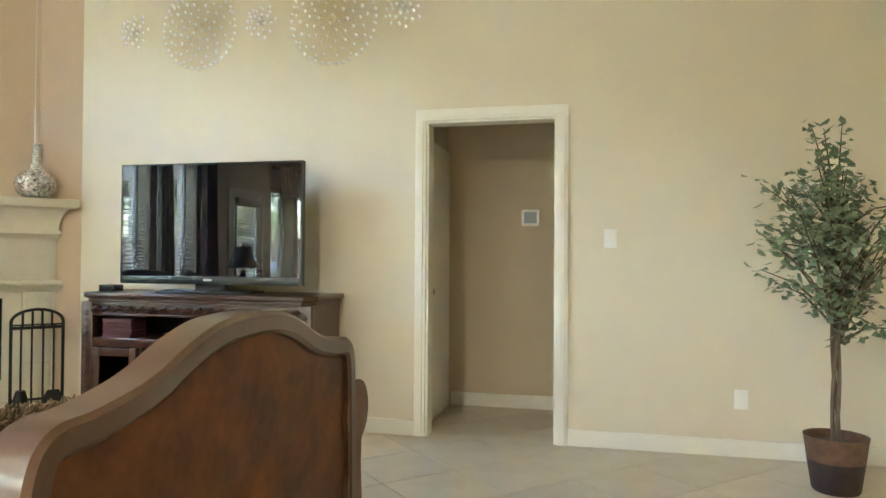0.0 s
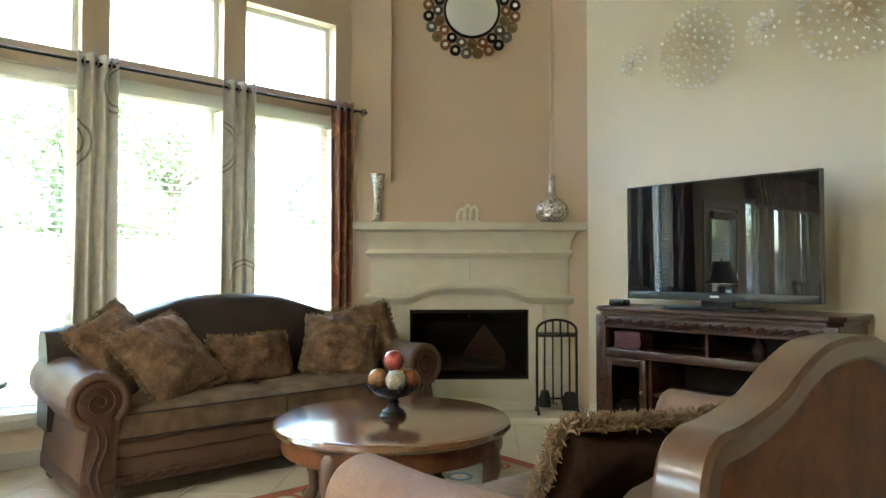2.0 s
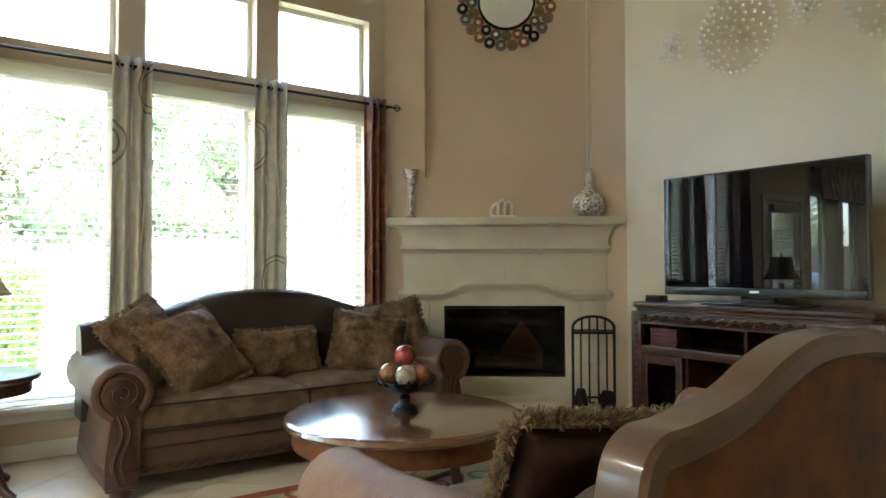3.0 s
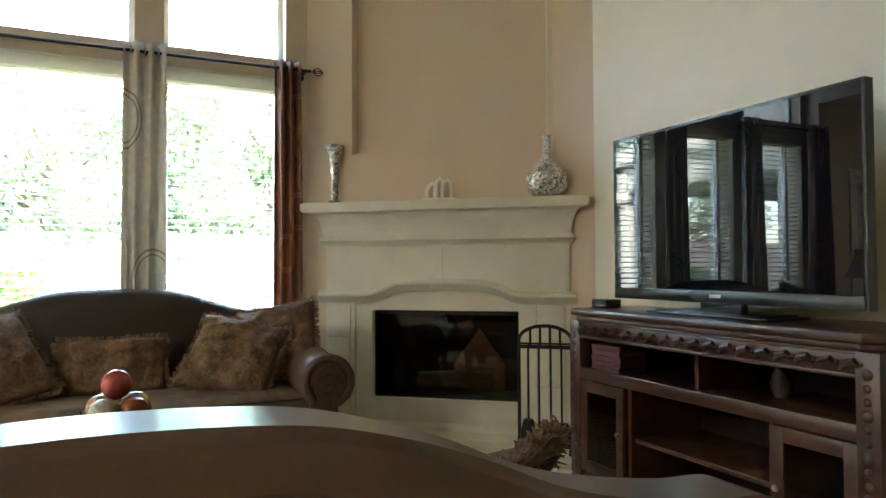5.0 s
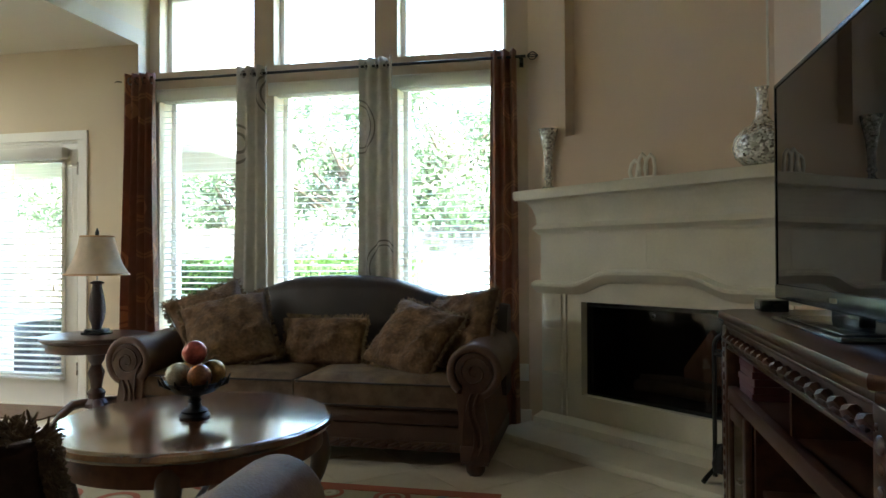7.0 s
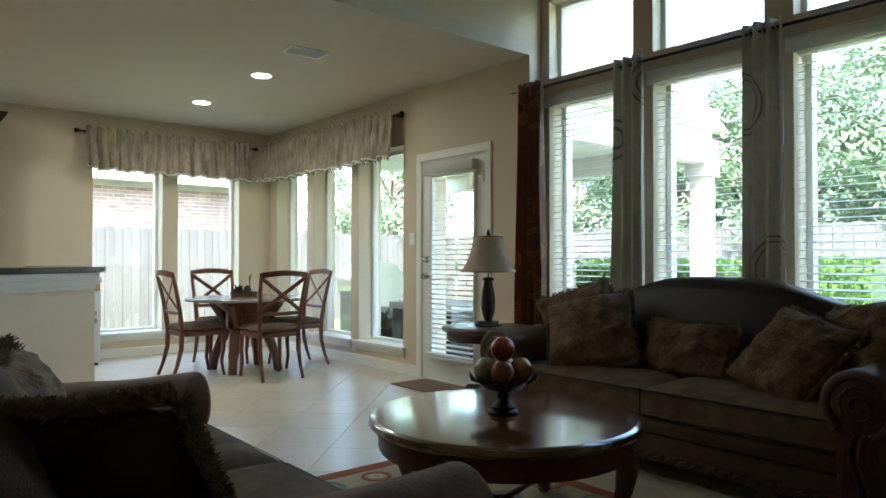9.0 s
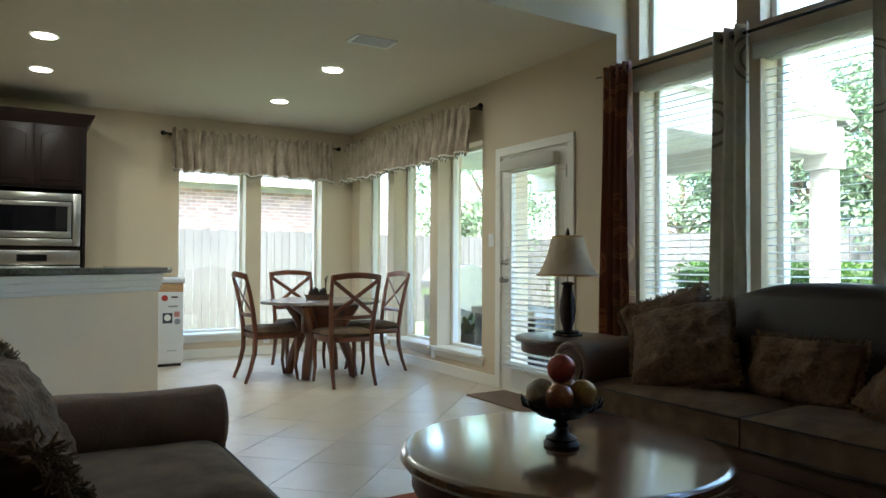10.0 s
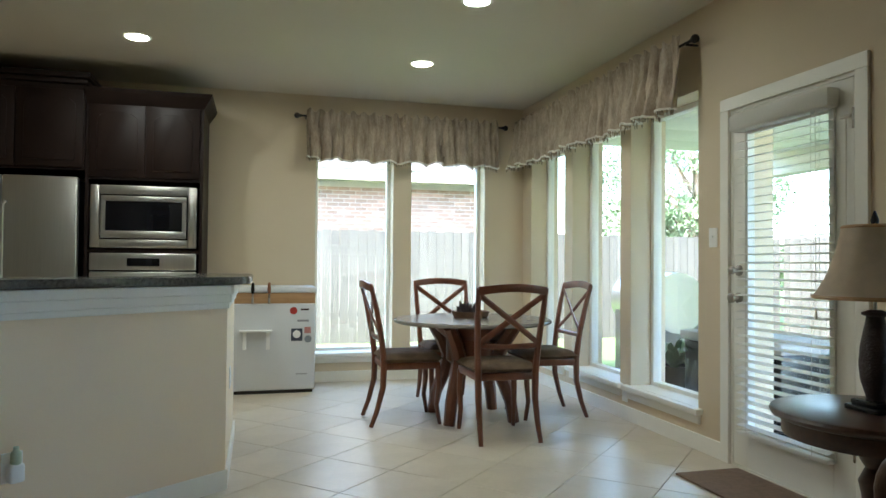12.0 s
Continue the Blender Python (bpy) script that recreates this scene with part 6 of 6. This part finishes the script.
part("body", box(B(), -1.80, -1.01, YF + 0.1, YC - 0.02, 0.58, 1.22), BLACK, ov)
fg = thing("refrigerator", pose(0, 0, 0), "stainless steel side-by-side refrigerator", "refrigerator")
part("body", box(B(), -0.90, 0.02, YF + 0.03, YC - 0.03, 0.03, 1.83, 0.01), BLACK, fg)
for x0, x1, hx in ((-0.905, -0.362, -0.385), (-0.352, 0.03, -0.33)):
    dd = part("door", box(B(), x0, x1, YC - 0.03, YC + 0.04, 0.06, 1.845, 0.014, 3), STEEL, fg)
    part("handle", tube(B(), [(hx, YC + 0.04, 0.75), (hx, YC + 0.09, 0.78), (hx, YC + 0.09, 1.60), (hx, YC + 0.04, 1.63)], 0.013), STEEL, dd)
    if x0 > -0.4:
        part("dispenser", box(B(), x0 + 0.09, x0 + 0.29, YC + 0.04, YC + 0.044, 1.0, 1.35), SCREEN, dd)
uc = thing("upper_cabinet", pose(0, 0, 0), "tall espresso wood cabinet above the refrigerator", "cabinet")
part("carcass", box(B(), -0.945, 0.06, YF + 0.01, YC + 0.02, 1.90, 2.60), CABINET, uc)
part("side_panel", box(B(), 0.04, 0.06, YF + 0.01, YC, 0.0, 1.90), CABINET, uc)
part("crown", box(box(B(), -0.965, 0.08, YF + 0.01, YC + 0.05, 2.60, 2.64, 0.008), -0.99, 0.10, YF + 0.01, YC + 0.08, 2.64, 2.69, 0.012), CABINET, uc)
cab_door(-0.935, -0.45, 1.92, 2.55, YC + 0.02, uc, True)
cab_door(-0.44, 0.05, 1.92, 2.55, YC + 0.02, uc, True)

# ---- outdoors ----
setting("patio", box(B(), -8.6, XD - 0.3, -4.9, 3.4, -0.12, -0.06), CONCRETE, "pale concrete patio slab", "pavement")
pr = thing("patio_cover", pose(0, 0, 0), "pale painted patio roof with a corner post", "patio cover")
part("soffit", box(B(), -8.4, XD - 0.3, -4.9, -0.25, 2.52, 2.62), SIDING, pr)
for k in range(9):
    part("soffit_board", box(B(), -8.4, XD - 0.31, -4.85 + 0.51 * k, -4.36 + 0.51 * k, 2.505, 2.52, 0.004), SIDING, pr)
part("beam", box(box(B(), -8.45, -8.25, -4.9, -0.2, 2.25, 2.52, 0.01), -8.25, XD - 0.3, -0.42, -0.22, 2.25, 2.52, 0.01), SIDING, pr)
part("post", box(box(box(B(), -8.48, -8.22, -0.50, -0.20, -0.06, 0.10, 0.01), -8.44, -8.26, -0.46, -0.24, 0.10, 2.10, 0.01), -8.48, -8.22, -0.50, -0.20, 2.10, 2.25, 0.01), SIDING, pr)
part("gable", prism(B(), [(-8.6, 2.62), (XD - 0.35, 2.62), (XD - 0.35, 4.4)], -0.30, -0.15), SIDING, pr)
for k in range(8):
    part("siding_board", box(B(), -8.35 + 0.40 * k, XD - 0.36, -0.15, -0.135, 2.66 + 0.20 * k, 2.85 + 0.20 * k), SIDING, pr)
part("roof", prism(B(), [(-8.8, 2.58), (-8.8, 2.66), (XD - 0.35, 4.5), (XD - 0.35, 4.4)], -5.0, -0.32), ROOFING, pr)


def fence(name, m, length, label, group=""):
    f = thing(name, m, label, "fence", "garden fences")
    n = int(length / 0.145)
    first = None
    for i in range(n):
        if first is None:
            q = first = part("plank", box(B(), 0.003, 0.142, -0.01, 0.01, -0.12, 1.70), FENCE, f, smooth=0)
        else:
            q = first.copy()
            scene.collection.objects.link(q)
        q.matrix_basis = pose(i * 0.145, 0.004 * (i % 2), 0.012 * math.sin(i * 2.7))
    for z in (0.3, 1.35):
        part("rail", box(B(), 0, length, -0.055, -0.012, z, z + 0.09), FENCE, f)
    for i in range(int(length / 2.4) + 1):
        part("post", box(B(), i * 2.4, i * 2.4 + 0.09, -0.105, -0.012, -0.12, 1.62), FENCE, f)


fence("fence", pose(-12.0, -9.0, 0), 16.0, "weathered pale wooden fence behind the dining windows")
fence("fence", pose(-12.0, 12.0, 0, 0, 0, -90), 21.0, "weathered pale wooden fence across the garden")
hs = thing("neighbour_house", pose(0, 0, 0), "red-brown brick house with pale eaves beyond the fence", "house")
part("wall", box(B(), -7.3, 3.0, -14.0, -10.8, -0.12, 2.75), MORTAR, hs)
part("eave", box(box(B(), -7.7, 3.4, -10.82, -10.3, 2.70, 2.76), -7.7, 3.4, -10.32, -10.28, 2.68, 2.90), SIDING, hs)
part("roof", prism(B(), [(-14.4, 2.80), (-10.25, 2.88), (-12.4, 4.6)], -7.7, 3.4, Matrix.Rotation(radians(90), 4, "Z") @ Matrix.Diagonal((1, -1, 1, 1))), ROOFING, hs)
h2 = thing("garden_house", pose(0, 0, 0), "pale house with grey roof beyond the garden fence", "house")
part("wall", box(B(), -24, -19, -3.0, 9.0, -0.12, 2.7), SIDING, h2)
part("roof", prism(B(), [(-24.6, 2.7), (-18.5, 2.7), (-21.5, 5.0)], -3.5, 9.5), ROOFING, h2)
part("window", box(B(), -19.02, -18.98, 1.0, 2.4, 0.9, 2.1), SCREEN, h2)


def leaf_clump(bm, rnd, c, r, n, size, flat=1.0):
    for _ in range(n):
        d = Vector((rnd.gauss(0, 1), rnd.gauss(0, 1), rnd.gauss(0, 1))).normalized()
        p = Vector(c) + Vector((d.x, d.y, d.z * flat)) * r * rnd.uniform(0.55, 1.0) ** 0.5
        a = Vector((rnd.uniform(-1, 1), rnd.uniform(-1, 1), rnd.uniform(-1, 1))).normalized()
        b = a.cross(d if abs(a.dot(d)) < 0.9 else Vector((0, 0, 1))).normalized()
        s = size * rnd.uniform(0.6, 1.3)
        bm.faces.new([bm.verts.new(p + a * s), bm.verts.new(p + b * s * 0.45), bm.verts.new(p - a * s), bm.verts.new(p - b * s * 0.45)])


def tree(x, y, h, r, seed):
    rnd = random.Random(seed)
    t = thing("garden_tree", pose(x, y, -0.12), "leafy green garden tree behind the fence", "tree", "garden trees")
    tk = B()
    tube(tk, [(0, 0, 0), (0.05, 0.02, h * 0.3), (0.0, 0.08, h * 0.6), (0.06, 0, h * 0.85)], [0.14, 0.11, 0.07, 0.03], 8)
    lv = B()
    for k in range(38):
        a, q = rnd.uniform(0, 6.28), rnd.uniform(0.25, 1.0)
        c = Vector((r * q * math.cos(a), r * q * math.sin(a), h * rnd.uniform(0.32, 1.0) - 0.5 * q))
        tube(tk, [(0, 0, c.z * 0.7), (c.x * 0.5, c.y * 0.5, c.z * 0.85), tuple(c)], [0.05, 0.03, 0.012], 5)
        leaf_clump(lv, rnd, c, rnd.uniform(0.45, 0.90), 620, 0.058, 0.75)
    part("trunk", tk, BARK, t)
    tagged(part("crown", lv, TREELEAF, t, smooth=0), kind="stuff")


tree(-13.6, 0.8, 5.0, 1.9, 1)
tree(-14.0, 4.6, 5.4, 2.0, 2)
tree(-14.2, -4.2, 5.0, 2.0, 3)
tree(-13.8, 9.0, 5.0, 2.0, 4)
tree(-11.5, -11.0, 5.2, 2.0, 5)
tree(-14.6, -7.4, 5.2, 2.2, 6)
tree(-13.9, -1.6, 4.8, 1.9, 7)
tree(-13.6, 2.9, 5.0, 1.9, 8)
hd_ = thing("clipped_hedge", pose(0, 0, -0.1), "clipped green hedge in the garden", "hedge")
rnd = random.Random(9)
hb = B()
for k in range(5200):
    p = Vector((rnd.uniform(-10.3, -9.6), rnd.uniform(-3.4, 1.0), rnd.uniform(0.05, 1.22)))
    if rnd.random() < 0.75:
        p.x = -9.6 + rnd.gauss(0, 0.03)
    elif rnd.random() < 0.6:
        p.z = 1.22 + rnd.gauss(0, 0.03)
    a = Vector((rnd.uniform(-1, 1), rnd.uniform(-1, 1), rnd.uniform(-1, 1))).normalized()
    b = a.orthogonal().normalized()
    s = rnd.uniform(0.03, 0.055)
    hb.faces.new([hb.verts.new(p + a * s), hb.verts.new(p + b * s * 0.55), hb.verts.new(p - a * s), hb.verts.new(p - b * s * 0.55)])
tagged(part("leaves", hb, HEDGELEAF, hd_, smooth=0), kind="stuff")
# Solid block behind the leaves, dark to give the hedge's inner shade by colour.
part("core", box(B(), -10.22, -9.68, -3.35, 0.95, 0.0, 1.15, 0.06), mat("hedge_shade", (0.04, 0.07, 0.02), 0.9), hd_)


def patio_plant(x, y, seed, label):
    p = thing("patio_plant", pose(x, y, -0.06), label, "plant")
    part("pot", lathe(B(), [(0.16, 0), (0.20, 0.30), (0.22, 0.34), (0.19, 0.34), (0.18, 0.30)], 20), POT, p)
    bm = B()
    rr = random.Random(seed)
    for k in range(26):
        a, L = rr.uniform(0, 6.28), rr.uniform(0.5, 0.95)
        u = Vector((math.cos(a), math.sin(a), 0))
        s = Vector((-u.y, u.x, 0))
        lift = rr.uniform(0.4, 1.0)
        prev = None
        for q in range(6):
            t = q / 5
            c = u * (L * 0.6 * t) + Vector((0, 0, 0.32 + lift * L * (t - 0.75 * t * t)))
            w = 0.035 * (1 - t) + 0.004
            cur = (bm.verts.new(c + s * w), bm.verts.new(c + Vector((0, 0, -0.012))), bm.verts.new(c - s * w))
            if prev:
                bm.faces.new((prev[0], prev[1], cur[1], cur[0]))
                bm.faces.new((prev[1], prev[2], cur[2], cur[1]))
            prev = cur
    part("leaves", bm, TREELEAF, p, smooth=60)


patio_plant(-5.95, -3.35, 1, "arching green plant in a dark pot on the patio")
patio_plant(-6.6, -0.7, 2, "broad green plant in a dark pot on the patio")
patio_plant(-6.9, -1.35, 3, "broad green plant in a dark pot on the patio")
g = thing("patio_storage_bench", pose(-6.1, -2.35, -0.06), "dark slatted patio storage bench with pale lid", "bench")
part("body", box(B(), -0.35, 0.35, -0.55, 0.55, 0.0, 0.62, 0.01), BLACK, g)
part("lid", box(B(), -0.38, 0.38, -0.58, 0.58, 0.62, 0.70, 0.02), CONCRETE, g)
gr = thing("patio_grill", pose(-6.3, -4.2, -0.06), "grey covered patio grill", "grill")
part("cart", box(B(), -0.28, 0.28, -0.35, 0.35, 0.05, 0.80, 0.02), PEWTER, gr)
part("hood", lathe(B(), [(0.30, -0.40), (0.30, 0.40)], 24, pose(0, 0, 0.86, 90)), STEEL, gr)

# ---- floor tiles, laid diagonally ----
TS, GAP = 0.460, 0.0035
fl = bpy.data.objects["floor"]


def clip_poly(poly, x0, x1, y0, y1):
    for ax, lim, sgn in ((0, x0, 1), (0, x1, -1), (1, y0, 1), (1, y1, -1)):
        res = []
        for a, b in zip(poly, poly[1:] + poly[:1]):
            da, db = sgn * (a[ax] - lim), sgn * (b[ax] - lim)
            if da >= 0:
                res.append(a)
            if da * db < 0:
                t = da / (da - db)
                res.append((a[0] + (b[0] - a[0]) * t, a[1] + (b[1] - a[1]) * t))
        poly = res
        if len(poly) < 3:
            return []
    return poly


def tile_mesh(poly):
    bm = B()
    cx = sum(p[0] for p in poly) / len(poly)
    cy = sum(p[1] for p in poly) / len(poly)
    lo = [bm.verts.new((x, y, -0.013)) for x, y in poly]
    md = [bm.verts.new((x, y, -0.0012)) for x, y in poly]
    hi = [bm.verts.new((x + (cx - x) * 0.006, y + (cy - y) * 0.006, 0.0)) for x, y in poly]
    for a, b in ((lo, md), (md, hi)):
        for i in range(len(poly)):
            j = (i + 1) % len(poly)
            bm.faces.new((a[i], a[j], b[j], b[i]))
    bm.faces.new(hi)
    return bm


whole = None
h_ = TS / 2 - GAP / 2
q_ = [(-h_, -h_), (h_, -h_), (h_, h_), (-h_, h_)]
cs_, sn_ = math.cos(radians(45)), math.sin(radians(45))
rest = B()
for i in range(-24, 25):
    for j in range(-24, 25):
        u, v = (i + 0.5) * TS, (j + 0.5) * TS
        cx, cy = -2.735 + u * cs_ - v * sn_, -0.103 + u * sn_ + v * cs_
        poly = [(cx + a * cs_ - b * sn_, cy + a * sn_ + b * cs_) for a, b in q_]
        for lim in ((XL, XR, YF, YT + 0.002), (-1.13, -0.27, YT + 0.002, YT + 0.13), (-1.22, 1.1, YT + 0.13, YH)):
            pc = clip_poly(poly, *lim)
            if not pc:
                continue
            full = len(pc) == 4 and all(abs(a[0] - b[0]) + abs(a[1] - b[1]) < 1e-6 for a, b in zip(pc, poly))
            near = cx < 0.9
            if not near:
                me = tile_mesh(pc)
                tmp = bpy.data.meshes.new("t")
                me.to_mesh(tmp)
                me.free()
                rest.from_mesh(tmp)
                bpy.data.meshes.remove(tmp)
                continue
            if full:
                if whole is None:
                    whole = mesh_object("tile", tile_mesh(q_), TILE)
                    t_ = whole
                else:
                    t_ = whole.copy()
                    scene.collection.objects.link(t_)
                t_.matrix_basis = pose(cx, cy, 0, 0, 0, 45)
            else:
                t_ = mesh_object("tile", tile_mesh(pc), TILE)
            t_.parent = fl
o = tagged(mesh_object("tile_rest", rest, TILE), kind="stuff")
o.parent = fl

# ---- bricks of the neighbour's wall ----
bw_, bh_ = 0.215, 0.075
wall_ = bpy.data.objects["neighbour_house"].children[0]
for q in bpy.data.objects["neighbour_house"].children:
    if q.name.startswith("wall"):
        wall_ = q
first = None
rest = B()
for r in range(36):
    z = -0.1 + r * bh_
    for k in range(58):
        x = -7.3 + k * bw_ + (0.107 if r % 2 else 0)
        if x + bw_ > 3.0:
            continue
        if z > 1.55 and -6.6 < x < -3.3:
            if first is None:
                b_ = first = part("brick", box(B(), 0.006, bw_ - 0.006, -0.004, 0.010, 0.007, bh_ - 0.007), BRICK, wall_, smooth=0)
            else:
                b_ = first.copy()
                scene.collection.objects.link(b_)
            b_.matrix_basis = pose(x, -10.8, z)
        elif z > 1.3:
            box(rest, x + 0.005, x + bw_ - 0.005, -10.804, -10.790, z + 0.005, z + bh_ - 0.005)
tagged(part("brickwork", rest, BRICK, wall_, smooth=0), kind="stuff")
